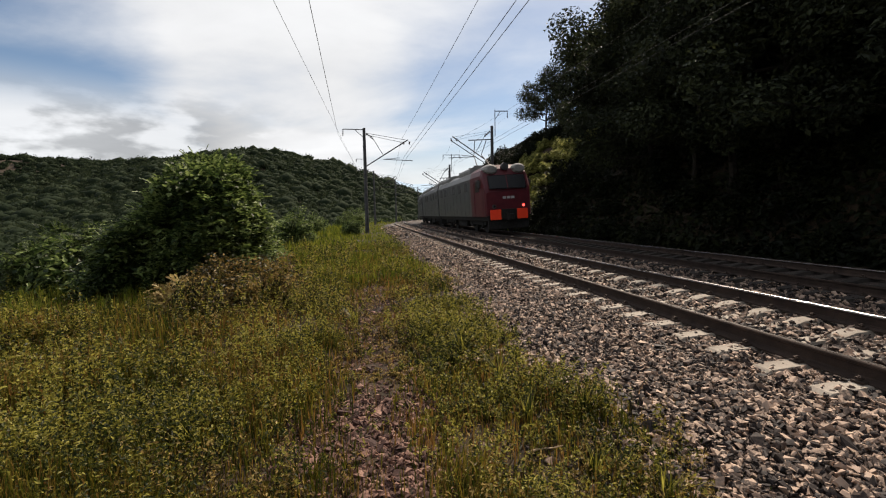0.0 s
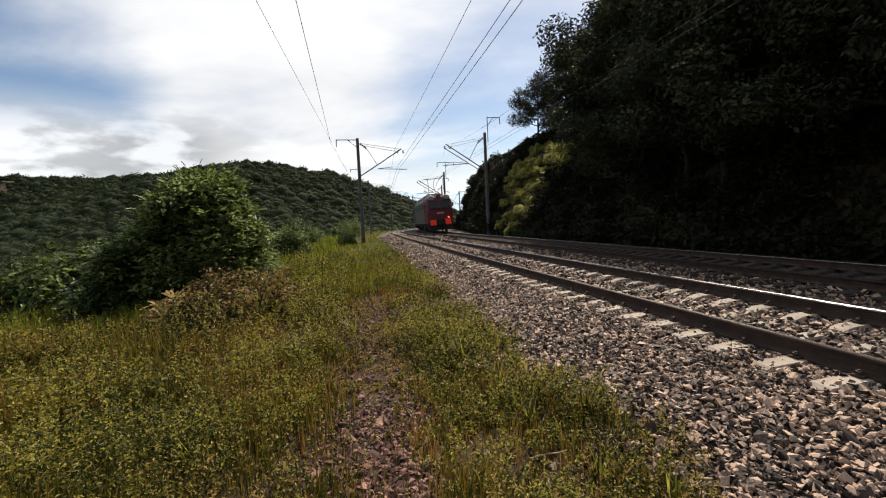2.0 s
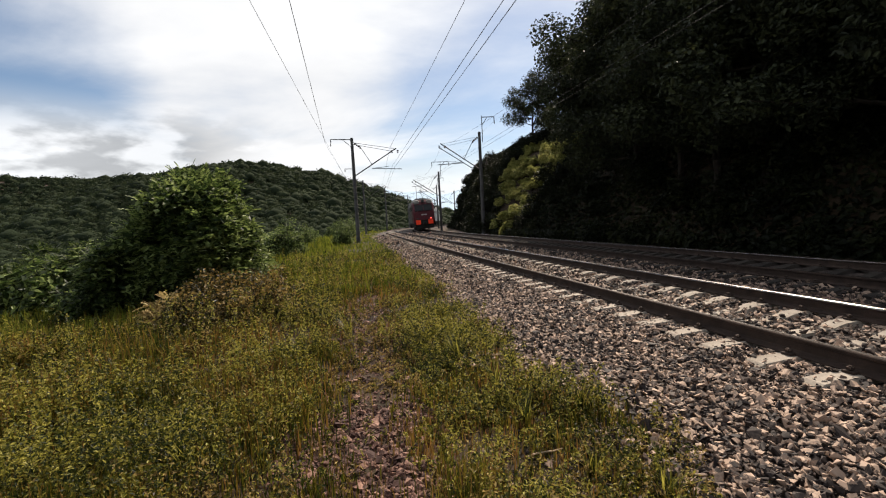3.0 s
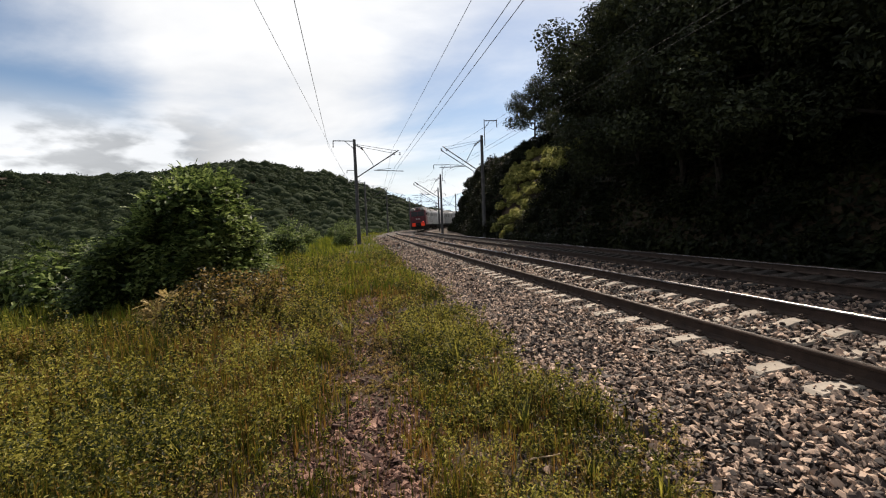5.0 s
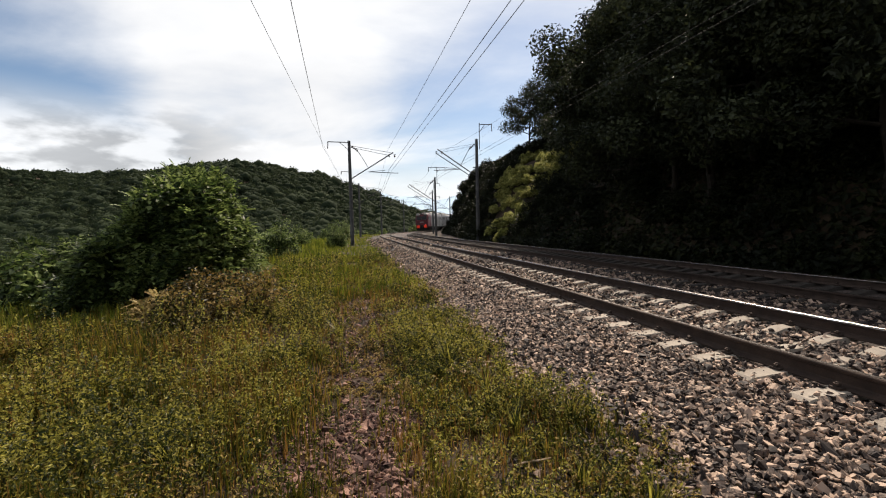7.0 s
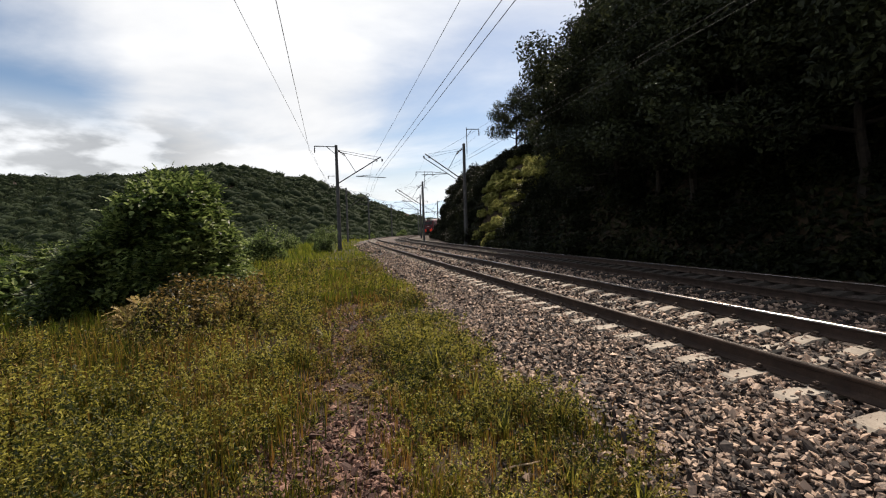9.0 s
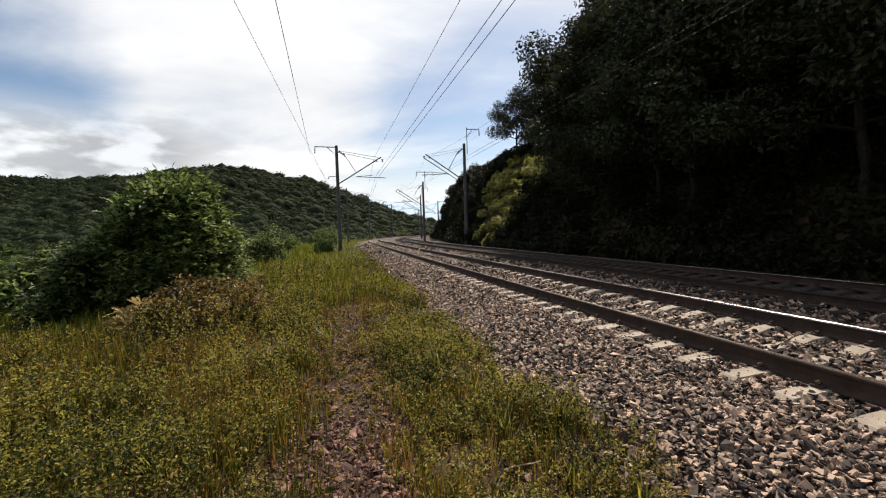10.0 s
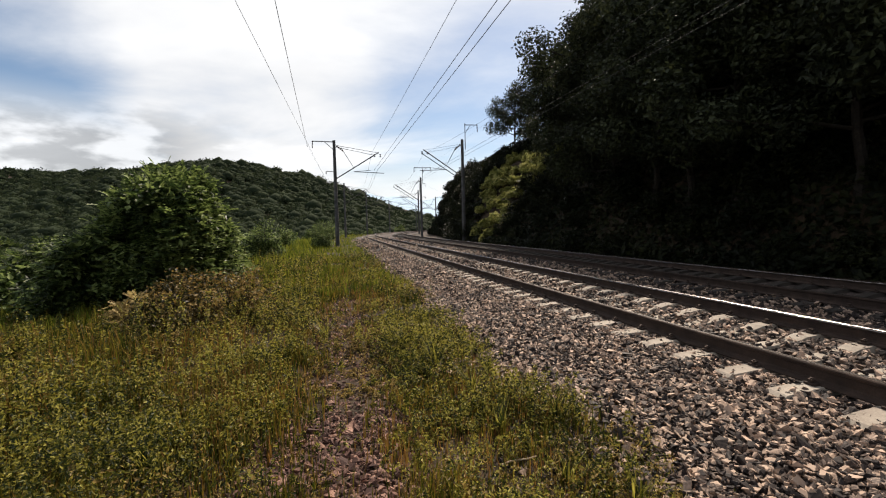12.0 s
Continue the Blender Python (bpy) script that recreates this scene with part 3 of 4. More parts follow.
def make_bush(seed, width, height, leaves, leaf, material, label, name="bush", group="", stems=9, sprays=False):
    rng = np.random.default_rng(seed)
    root = tagged(new(name), label, "bush", group=group)
    bm = bmesh.new()
    centres, radii = [], []
    for k in range(stems * 2):
        ang, rr = rng.uniform(0, 6.283), math.sqrt(rng.uniform(0, 1)) * width * 0.42
        hh = height * (0.95 - 0.6 * (rr / (width * 0.5)) ** 2) * rng.uniform(0.65, 1.0)
        tip = (math.cos(ang) * rr, math.sin(ang) * rr, max(0.15 * height, hh - 0.12 * height))
        if k < stems:
            limb(bm, (tip[0] * 0.02, tip[1] * 0.02, -0.15), tip, 0.028 * height / 2, 0.008 * height / 2, rng, 0.06 * height, 4)
        centres.append(tip); radii.append(height * rng.uniform(0.14, 0.22))
        centres.append((tip[0] * 1.05, tip[1] * 1.05, tip[2] * 0.5)); radii.append(height * rng.uniform(0.16, 0.26))
    part("stem", bm, M_BARK, root)
    p, d = blob_points(leaves, centres, radii, rng, 0.35)
    p[:, 2] = np.abs(p[:, 2])
    v, f = sprig_cloud(p, d, leaf, rng) if sprays else leaf_cloud(p, d * 0.5 + np.array([0, 0, 0.7]), leaf, rng)
    if sprays:
        inner = blob_points(leaves // 2, centres, [r * 0.75 for r in radii], rng, 0.2)[0]
        inner[:, 2] = np.abs(inner[:, 2])
        v2, f2 = leaf_cloud(inner, np.tile([0, 0, 1.0], (len(inner), 1)), leaf * 0.5, rng)
        v, f = np.concatenate([v, v2]), np.concatenate([f, f2 + len(v)])
    fo = new("foliage", mesh_of("foliage", v, f, material)); fo.parent = root
    return root


def make_dome_bush(seed, label):
    """A dense round bush whose one flank (local -x) runs out in a long low shoulder."""
    rng = np.random.default_rng(seed)
    root = tagged(new("bush"), label, "bush")
    bm = bmesh.new()
    centres, radii = [], []
    for k in range(58):
        d = rng.normal(0, 1, 3); d[2] = abs(d[2]) * 0.9; d /= np.linalg.norm(d)
        c = d * np.array([1.3, 1.6, 1.95]) * rng.uniform(0.78, 1.0) + np.array([-0.15, 0, 1.55])
        centres.append(c); radii.append(rng.uniform(0.28, 0.66))
    for k in range(14):
        a = rng.uniform(0, 6.283)
        centres.append(np.array([math.cos(a) * 1.3, math.sin(a) * 1.6, rng.uniform(0.4, 1.4)])); radii.append(rng.uniform(0.5, 0.7))
    for k in range(26):
        t = rng.uniform(0, 1)
        top = 2.6 - 1.7 * t
        centres.append(np.array([-1.0 - 2.0 * t, rng.uniform(-1.3, 1.3) * (1 - 0.4 * t), top * math.sqrt(rng.uniform(0.03, 1))])); radii.append(rng.uniform(0.34, 0.55))
    for k in range(0, 84, 6):
        limb(bm, (centres[k][0] * 0.1, centres[k][1] * 0.1, -0.2), tuple(centres[k]), 0.06, 0.014, rng, 0.15, 4)
    part("stem", bm, M_BARK, root)
    core, d = blob_points(26000, centres, [r * 0.85 for r in radii], rng, 0.0)
    outer, d2 = blob_points(4200, centres, radii, rng, 0.7)
    broad, d3 = blob_points(11000, centres, [r * 1.05 for r in radii], rng, 0.8)
    v, f = leaf_cloud(core, d * 0.4 + np.array([0, 0, 0.6]), 0.19, rng, 0.6)
    away = outer - np.array([-0.5, 0, 1.2]); away /= np.linalg.norm(away, axis=1)[:, None]
    v2, f2 = sprig_cloud(outer, away + d2 * 0.4, 0.34, rng, 4)
    v3, f3 = leaf_cloud(broad, d3 * 0.35 + np.array([0, 0, 1.1]), 0.20, rng, 0.55)
    fo = new("foliage", mesh_of("foliage", np.concatenate([v, v2, v3]), np.concatenate([f, f2 + len(v), f3 + len(v) + len(v2)]), M_BUSH)); fo.parent = root
    return root


def gz(x, y):
    return float(ground_height(np.array([x]), np.array([y]))[0])


def place(ob, x, y, turn=0.0, size=1.0, sink=0.05):
    ob.matrix_basis = Matrix.Translation((x, y, gz(x, y) - sink)) @ Matrix.Rotation(turn, 4, "Z") @ Matrix.Scale(size, 4)


def scatter(kind_list, spots, rng, lo=0.8, hi=1.2):
    """The kinds stand at the first spots, copies of them at the rest."""
    for i, (x, y, size) in enumerate(spots):
        k = i % len(kind_list)
        m = Matrix.Translation((x, y, gz(x, y) - 0.1)) @ Matrix.Rotation(rng.uniform(0, 6.28), 4, "Z") @ Matrix.Scale(size * rng.uniform(lo, hi), 4)
        if i < len(kind_list):
            kind_list[k].matrix_basis = m
        else:
            c = copy_thing(kind_list[k], Matrix())
            c.matrix_basis = m


def build_wood():
    rng = random.Random(11)
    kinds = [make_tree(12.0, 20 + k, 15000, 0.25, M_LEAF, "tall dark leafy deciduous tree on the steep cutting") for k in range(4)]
    spots = []
    for s in np.arange(2, 56, 3.6):
        for row, off in enumerate((12.4, 15.2, 18.5, 22.5)):
            if s > (30, 37, 42, 44)[row] or (row == 3 and rng.random() < 0.4):
                continue
            o = off + rng.uniform(-1.3, 1.3)
            p = at(float(s + rng.uniform(-1.6, 1.6)), o)
            spots.append((p.x, p.y, 0.86 + 0.04 * row))
    for s in np.arange(5, 24, 2.9):
        p = at(float(s + rng.uniform(-1, 1)), 10.0 + rng.uniform(-0.5, 0.5))
        spots.append((p.x, p.y, 0.84))
    spots += [(10.2, 59.0, 0.8), (12.6, 57.0, 0.85)]
    rng.shuffle(spots)
    scatter(kinds, spots, rng, 0.85, 1.15)


def build_slope_bushes():
    rng = random.Random(12)
    kinds = [make_bush(40 + k, 3.0, 2.1, 1400, 0.23, M_SLOPESHADE, "leafy shrub on the cutting slope, shade painted into its dark leaves", "shrub", "shrubs on the cutting") for k in range(3)]
    spots = []
    for s in np.arange(1.0, 134, 2.1):
        for off in (8.6, 10.2, 12.0, 14.0, 16.5):
            p = at(float(s + rng.uniform(-0.9, 0.9)), off + float(cutting_shift(s)) + rng.uniform(-0.7, 0.7))
            if not (35.5 < s < 47 and 8.5 + max(0.0, s - 40.5) * 0.55 < off < 15):
                spots.append((p.x, p.y, 0.7 + 0.04 * (off - 8)))
    rng.shuffle(spots)
    scatter(kinds, spots, rng, 0.75, 1.2)
    # patch of shrubs whose leaf colour carries the sunlight falling on it
    sunny = [make_bush(46 + k, 2.4, 1.3, 3600, 0.13, M_SUNSHRUB, "shrub on the open slope, sunlight painted into its yellow-green leaves", "sun_painted_shrub", "sunlit shrubs on the slope") for k in range(2)]
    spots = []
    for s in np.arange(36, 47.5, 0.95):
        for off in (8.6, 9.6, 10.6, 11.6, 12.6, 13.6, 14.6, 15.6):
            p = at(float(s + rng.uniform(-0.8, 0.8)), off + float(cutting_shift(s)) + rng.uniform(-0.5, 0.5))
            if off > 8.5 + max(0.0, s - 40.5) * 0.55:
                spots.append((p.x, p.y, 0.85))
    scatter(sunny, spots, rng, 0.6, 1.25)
    # low growth that covers the soil of the slope
    g = np.random.default_rng(14)
    n = 160000
    s = 1.0 + 135 * g.uniform(0, 1, n) ** 1.5
    o = 7.8 + cutting_shift(s) + 22 * g.uniform(0, 1, n) ** 1.4
    x = np.interp(s, S, LINE[:, 0]) + np.interp(s, S, NORM[:, 0]) * o
    y = np.interp(s, S, LINE[:, 1]) + np.interp(s, S, NORM[:, 1]) * o
    open_slope = (s > 35.5) & (s < 48) & (o < 16) & (o > 8.5 + np.clip(s - 40.5, 0, 9) * 0.55)
    x, y = x[~open_slope], y[~open_slope]
    n = len(x)
    z = ground_height(x, y) + g.uniform(0, 1, n) ** 2 * 0.55
    p = np.stack([x, y, z], 1)
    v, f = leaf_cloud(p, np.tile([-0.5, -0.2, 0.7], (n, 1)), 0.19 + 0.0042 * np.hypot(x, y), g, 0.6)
    tagged(new("undergrowth", mesh_of("undergrowth", v, f, M_SLOPESHADE)), "dense low green undergrowth covering the cutting slope, shade painted into its leaves", "undergrowth", kind="stuff")


def build_left_bushes():
    rng = random.Random(13)
    big = make_dome_bush(61, "large rounded dark green bush at the edge of the meadow")
    place(big, -7.75, 12.3, 0.56)
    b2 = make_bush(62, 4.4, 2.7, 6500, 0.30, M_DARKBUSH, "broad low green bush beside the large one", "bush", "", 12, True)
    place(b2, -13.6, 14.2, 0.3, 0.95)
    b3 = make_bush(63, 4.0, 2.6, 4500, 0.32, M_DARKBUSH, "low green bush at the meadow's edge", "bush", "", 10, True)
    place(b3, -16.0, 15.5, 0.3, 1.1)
    w = make_bush(64, 3.0, 1.4, 10500, 0.075, M_WITHER, "low withering brown and yellow shrub in the grass", "withering_shrub", "", 22)
    place(w, -4.7, 8.6, 0.2, 1.0)
    c = make_bush(65, 2.0, 3.0, 4500, 0.15, M_BUSH, "small green upright tree beyond the meadow", "small_tree", "small trees beyond the meadow", 6)
    place(c, -11.5, 27.0)
    for x, y, k in ((-10.9, 39.0, 0.75), (-12.0, 40.5, 0.6), (-17.5, 46, 1.0), (-16.2, 60, 1.1), (-19, 66, 1.2)):
        cc = copy_thing(c, Matrix())
        place(cc, x, y, rng.uniform(0, 6), k)
    far = [make_bush(70 + k, 4.0, 3.4, 1900, 0.31, M_BUSH, "green shrub in the valley below the line", "valley_shrub", "shrubs in the valley", 7) for k in range(2)]
    spots = []
    for k in range(110):
        s, off = rng.uniform(16, 150), -rng.uniform(13, 46)
        p = at(s, off)
        if math.hypot(p.x + 7.3, p.y - 10.8) > 5 and p.y > 12:
            spots.append((p.x, p.y, rng.uniform(0.55, 1.2)))
    scatter(far, spots, rng, 0.9, 1.1)


build_wood()
build_slope_bushes()
build_left_bushes()


# ---- loose stones and grass ----
def build_stones(name, lots, material, label, seed):
    rng = np.random.default_rng(seed)
    kinds = []
    for k in range(40):                # sharp-edged broken stones
        bm = bmesh.new()
        q = rng.uniform(-1, 1, (9, 3))
        q /= np.abs(q).max(1)[:, None] ** 0.8
        q *= rng.uniform(0.8, 1.05, (9, 1)) * np.array([1.25, rng.uniform(0.7, 1.05), rng.uniform(0.45, 0.75)])
        for c in q:
            bm.verts.new(c)
        bmesh.ops.convex_hull(bm, input=bm.verts)
        bmesh.ops.delete(bm, geom=[w for w in bm.verts if not w.link_faces], context="VERTS")
        bmesh.ops.triangulate(bm, faces=bm.faces)
        bm.verts.index_update()
        kinds.append((np.array([w.co[:] for w in bm.verts]), np.array([[w.index for w in t.verts] for t in bm.faces])))
        bm.free()

    def lot(s_lo, s_hi, o_lo, o_hi, n, size):
        u = rng.uniform(0, 1, n)
        s = s_lo + (s_hi - s_lo) * u
        o = rng.uniform(o_lo, o_hi, n)
        x = np.interp(s, S, LINE[:, 0]) + np.interp(s, S, NORM[:, 0]) * o
        y = np.interp(s, S, LINE[:, 1]) + np.interp(s, S, NORM[:, 1]) * o
        return x, y, o, np.full(n, size)
    x, y, o, size = (np.concatenate(c) for c in zip(*[lot(*q) for q in lots]))
    n = len(x)
    zb = np.interp(o, [c[0] for c in STONES], [c[1] for c in STONES])
    size = size * rng.lognormal(0, 0.28, n)
    kind = rng.integers(0, len(kinds), n)
    a, tip, roll = rng.uniform(0, 6.283, n), rng.normal(0, 0.5, n), rng.normal(0, 0.5, n)
    ca, sa, ct, st, cr, sr = np.cos(a), np.sin(a), np.cos(tip), np.sin(tip), np.cos(roll), np.sin(roll)
    q = np.stack([np.stack([ca * ct, ca * st * sr - sa * cr, ca * st * cr + sa * sr], 1),
                  np.stack([sa * ct, sa * st * sr + ca * cr, sa * st * cr - ca * sr], 1), np.stack([-st, ct * sr, ct * cr], 1)], 1)
    centre = np.stack([x, y, zb + rng.uniform(-0.5, 0.5, n) * size], 1)
    vs, fs, base = [], [], 0
    for j, (v, f) in enumerate(kinds):
        m = kind == j
        w = np.einsum("nij,kj->nki", q[m], v) * size[m][:, None, None] + centre[m][:, None]
        vs.append(w.reshape(-1, 3))
        fs.append((f[None] + (np.arange(m.sum()) * len(v))[:, None, None]).reshape(-1, 3) + base)
        base += m.sum() * len(v)
    ob = new(name, mesh_of(name, np.concatenate(vs), np.concatenate(fs), material))
    tagged(ob, label, "gravel", kind="stuff")


def blades(x, y, z, height, width, rng, lean=0.35):
    n = len(x)
    a = rng.uniform(0, 6.283, n)
    d = np.stack([np.cos(a), np.sin(a)], 1)
    side = np.stack([-d[:, 1], d[:, 0]], 1) * (width / 2)[:, None]
    bend = d * (height * rng.uniform(0.1, 1.0, n) * lean)[:, None]
    p0, p1, p2 = np.stack([x, y], 1), np.stack([x, y], 1) + bend * 0.3, np.stack([x, y], 1) + bend
    v = np.zeros((n, 5, 3))
    v[:, 0, :2], v[:, 1, :2] = p0 - side, p0 + side
    v[:, 2, :2], v[:, 3, :2] = p1 + side * 0.8, p1 - side * 0.8
    v[:, 4, :2] = p2
    v[:, 0, 2] = v[:, 1, 2] = z - 0.02
    v[:, 2, 2] = v[:, 3, 2] = z + height * 0.55
    v[:, 4, 2] = z + height
    i = np.arange(n) * 5
    f = np.stack([np.stack([i, i + 1, i + 2], 1), np.stack([i, i + 2, i + 3], 1), np.stack([i + 3, i + 2, i + 4], 1)], 1).reshape(-1, 3)
    return v.reshape(-1, 3), f


def meadow_spots(n, rng, r_lo, r_hi, o_lo, o_hi, az_lo=-56, az_hi=48):
    """Spots thinning out with the distance."""
    xs, ys, os_ = [], [], []
    got = 0
    while got < n:
        r = r_lo * (r_hi / r_lo) ** rng.uniform(0, 1, n)
        az = np.radians(rng.uniform(az_lo, az_hi, n))
        x, y = r * np.sin(az), r * np.cos(az)
        s, o = to_line(x, y)
        ok = (o > o_lo) & (o < o_hi)
        xs.append(x[ok]); ys.append(y[ok]); os_.append(o[ok])
        got += ok.sum()
        if ok.sum() < 1:
            break
    return np.concatenate(xs)[:n], np.concatenate(ys)[:n], np.concatenate(os_)[:n]


def path_cover(o, x, y):
    """How thickly plants grow: little on the trodden path and the ballast edge."""
    c = np.clip(np.abs(o + 5.1 - 0.03 * np.clip(y, 0, 12) + 0.2 * wave(x, y, 2.0, 6.0)) / (0.84 - 0.03 * np.clip(y, 0, 12)), 0, 1) ** 1.6
    c = np.maximum(c, np.clip((np.hypot(x, y) - 9) / 6, 0, 0.9))
    edge = np.clip((-o - 2.75 + 0.85 * np.clip((y - 16) / 22, 0, 1) + 0.3 * wave(x, y, 1.7, 8.0)) / 0.7, 0, 1)
    return np.clip(c * edge, 0.03, 1) * np.clip(0.72 + 0.4 * wave(x, y, 0.9, 9.0), 0.25, 1) * np.clip(0.62 + 1.0 * wave(x, y, 3.1, 19.0), 0.22, 1)


def build_grass():
    rng = np.random.default_rng(41)
    for name, n, mat_, hmin, hmax, wide, label in (
            ("meadow_grass", 190000, M_GRASS, 0.10, 0.42, 0.006, "tall uneven green meadow grass beside the track"),
            ("lush_grass", 90000, M_GRASSFAR, 0.22, 0.55, 0.006, "lush tall green grass towards the far masts"),
            ("dry_grass", 80000, M_DRY, 0.08, 0.30, 0.005, "dry yellow-brown grass among the green")):
        x, y, o = meadow_spots(n, rng, *{"meadow_grass": (2.1, 20), "lush_grass": (11, 105), "dry_grass": (2.1, 17)}[name], -26, -1.8)
        keep = rng.uniform(size=len(x)) < path_cover(o, x, y)
        x, y, o = x[keep], y[keep], o[keep]
        z = ground_height(x, y)
        r = np.hypot(x, y)
        h = rng.uniform(hmin, hmax, len(x)) * np.clip(0.6 + 0.45 * wave(x, y, 0.6, 5.0) + np.clip((-o - 5.5) / 5, 0, 0.55), 0.4, 1.6) * np.clip(0.85 + 0.55 * wave(x, y, 2.6, 15.0), 0.4, 1.5)
        h = h * np.where(o > -4.4, 0.75, 1.0)
        v, f = blades(x, y, z, h, wide * (0.7 + r / 4.0), rng)
        ob = new(name, mesh_of(name, v, f, mat_))
        tagged(ob, label, "grass", kind="stuff")


def build_weeds():
    rng = np.random.default_rng(51)
    for name, plants, mat_, label in (("weeds", 27000, M_WEED, "small-leaved green weeds growing in the meadow"),
                                      ("withered_weeds", 17000, M_BROWNWEED, "withered brown weeds among the grass"),
                                      ("tall_weeds", 19000, M_WEED, "taller leafy green weeds standing in the meadow")):
        tall = name == "tall_weeds"
        x, y, o = meadow_spots(plants, rng, 3.6 if tall else 2.1, 26, -16, -3.0 if tall else -2.7)
        thick = path_cover(o, x, y)
        if name == "withered_weeds":
            thick = thick * np.clip(0.45 + 0.8 * wave(x, y, 0.55, 21.0) + 1.2 * np.exp(-((x + 8.4) ** 2 + (y - 9.0) ** 2) / 7.0), 0.05, 1.4)
            thick = np.maximum(thick, np.where((np.abs(o + 4.9) < 0.55) & (y > 4.3), 0.3, 0.0))
        elif tall:
            thick = thick * np.clip(0.5 + 1.1 * wave(x, y, 1.3, 23.0), 0.05, 1.0)
        else:
            thick = thick * np.clip(0.65 + 0.9 * wave(x, y, 2.2, 25.0), 0.08, 1.0)
        keep = rng.uniform(size=len(x)) < thick
        x, y, o = x[keep], y[keep], o[keep]
        z = ground_height(x, y)
        h = rng.uniform(0.3 if tall else 0.08, 0.85 if tall else 0.5, len(x)) * np.clip(0.8 + 0.75 * wave(x, y, 1.1, 12.0), 0.3, 1.5) * np.where(o > -4.4, 0.7, 1.0) * np.where(np.abs(o + 4.95) < 0.5, 0.45, 1.0)
        k = 26
        t = rng.uniform(0.15, 1, (len(x), k))
        a = rng.uniform(0, 6.283, (len(x), k))
        sway = rng.normal(0, 0.12, (len(x), 1, 2)) * h[:, None, None]
        px = x[:, None] + sway[..., 0] * t + np.cos(a) * 0.05 * (1.2 - t)
        py = y[:, None] + sway[..., 1] * t + np.sin(a) * 0.05 * (1.2 - t)
        pz = z[:, None] + h[:, None] * t
        p = np.stack([px.ravel(), py.ravel(), pz.ravel()], 1)
        d = np.stack([np.cos(a).ravel() * 0.5, np.sin(a).ravel() * 0.5, np.full(a.size, 0.8)], 1)
        size = np.repeat(0.020 + 0.0032 * np.hypot(x, y), k)
        v, f = leaf_cloud(p, d, size, rng, 0.45)
        ob = new(name, mesh_of(name, v, f, mat_))
        tagged(ob, label, "weeds", kind="stuff")


# none loose on the far track: its bare dark bed stands for shade
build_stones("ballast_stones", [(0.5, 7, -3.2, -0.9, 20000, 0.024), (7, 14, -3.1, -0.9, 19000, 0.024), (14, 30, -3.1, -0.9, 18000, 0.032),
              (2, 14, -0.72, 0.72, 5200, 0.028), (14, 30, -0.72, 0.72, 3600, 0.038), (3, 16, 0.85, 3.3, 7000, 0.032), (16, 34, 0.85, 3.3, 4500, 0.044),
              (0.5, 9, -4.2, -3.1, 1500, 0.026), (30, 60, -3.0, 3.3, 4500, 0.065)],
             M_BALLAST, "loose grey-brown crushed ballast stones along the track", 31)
build_stones("path_stones", [(2.4, 5.4, -5.75, -4.4, 7500, 0.024), (5.2, 12, -5.45, -4.4, 3600, 0.021), (12, 22, -5.2, -4.3, 1200, 0.033)],
             M_PATHSTONE, "reddish-brown stones on the trodden footpath", 32)
build_grass()
build_weeds()


def build_tufts():
    """Broad-bladed bright tufts, a dry fern and a fallen twig in the foreground."""
    rng = np.random.default_rng(81)
    made = []
    for k in range(3):
        a = rng.uniform(0, 6.283, 46)
        h = rng.uniform(0.14, 0.36, 46)
        v, f = blades(np.cos(a) * 0.03, np.sin(a) * 0.03, np.zeros(46), h, np.full(46, 0.012), rng, 0.95)
        ob = new("grass_tuft", mesh_of("grass_tuft", v, f, M_WEED))
        made.append(tagged(ob, "bright green tuft of broad-bladed grass", "grass tuft", group="grass tufts"))
    spots = [(0.78, 2.75), (0.45, 3.5), (0.95, 3.6), (0.25, 4.3), (-0.15, 5.2), (0.5, 5.0), (1.15, 2.5), (-2.2, 3.0), (-2.9, 3.7), (-3.4, 2.9), (-2.4, 4.6), (-4.2, 4.4), (-3.3, 5.8), (-1.9, 6.6), (-0.4, 7.3), (-5.2, 5.5)]
    for i, (x, y) in enumerate(spots):
        m = Matrix.Translation((x, y, gz(x, y) - 0.01)) @ Matrix.Rotation(i * 1.7, 4, "Z") @ Matrix.Scale(0.8 + 0.12 * (i % 5), 4)
        ob = made[i] if i < 3 else copy_thing(made[i % 3], Matrix())
        ob.matrix_basis = m
    fern = make_bush(66, 1.4, 0.9, 420, 0.25, M_FERN, "pale yellow dry fern beside the withering shrub", "dry_fern", "", 8, True)
    place(fern, -6.15, 8.35, 0.4)
    bm = bmesh.new()
    limb(bm, (0, 0, 0), (0.26, 0.05, 0.03), 0.008, 0.005, rng, 0.012, 4)
    twig = tagged(part("fallen_twig", bm, M_DRYWOOD), "pale dry twig lying in the grass", "twig")
    twig.matrix_basis = Matrix.Translation((0.38, 2.95, gz(0.38, 2.95) + 0.05))


build_tufts()


# ---- overhead line ----
def insulator(bm, a, b, r=0.07, n=4):
    a, b = Vector(a), Vector(b)
    tube(bm, a, b, 0.025, sides=6)
    for k in range(n):
        p, q = a.lerp(b, (k + 0.2) / n), a.lerp(b, (k + 0.75) / n)
        tube(bm, p, q, r, r * 0.5, 8)


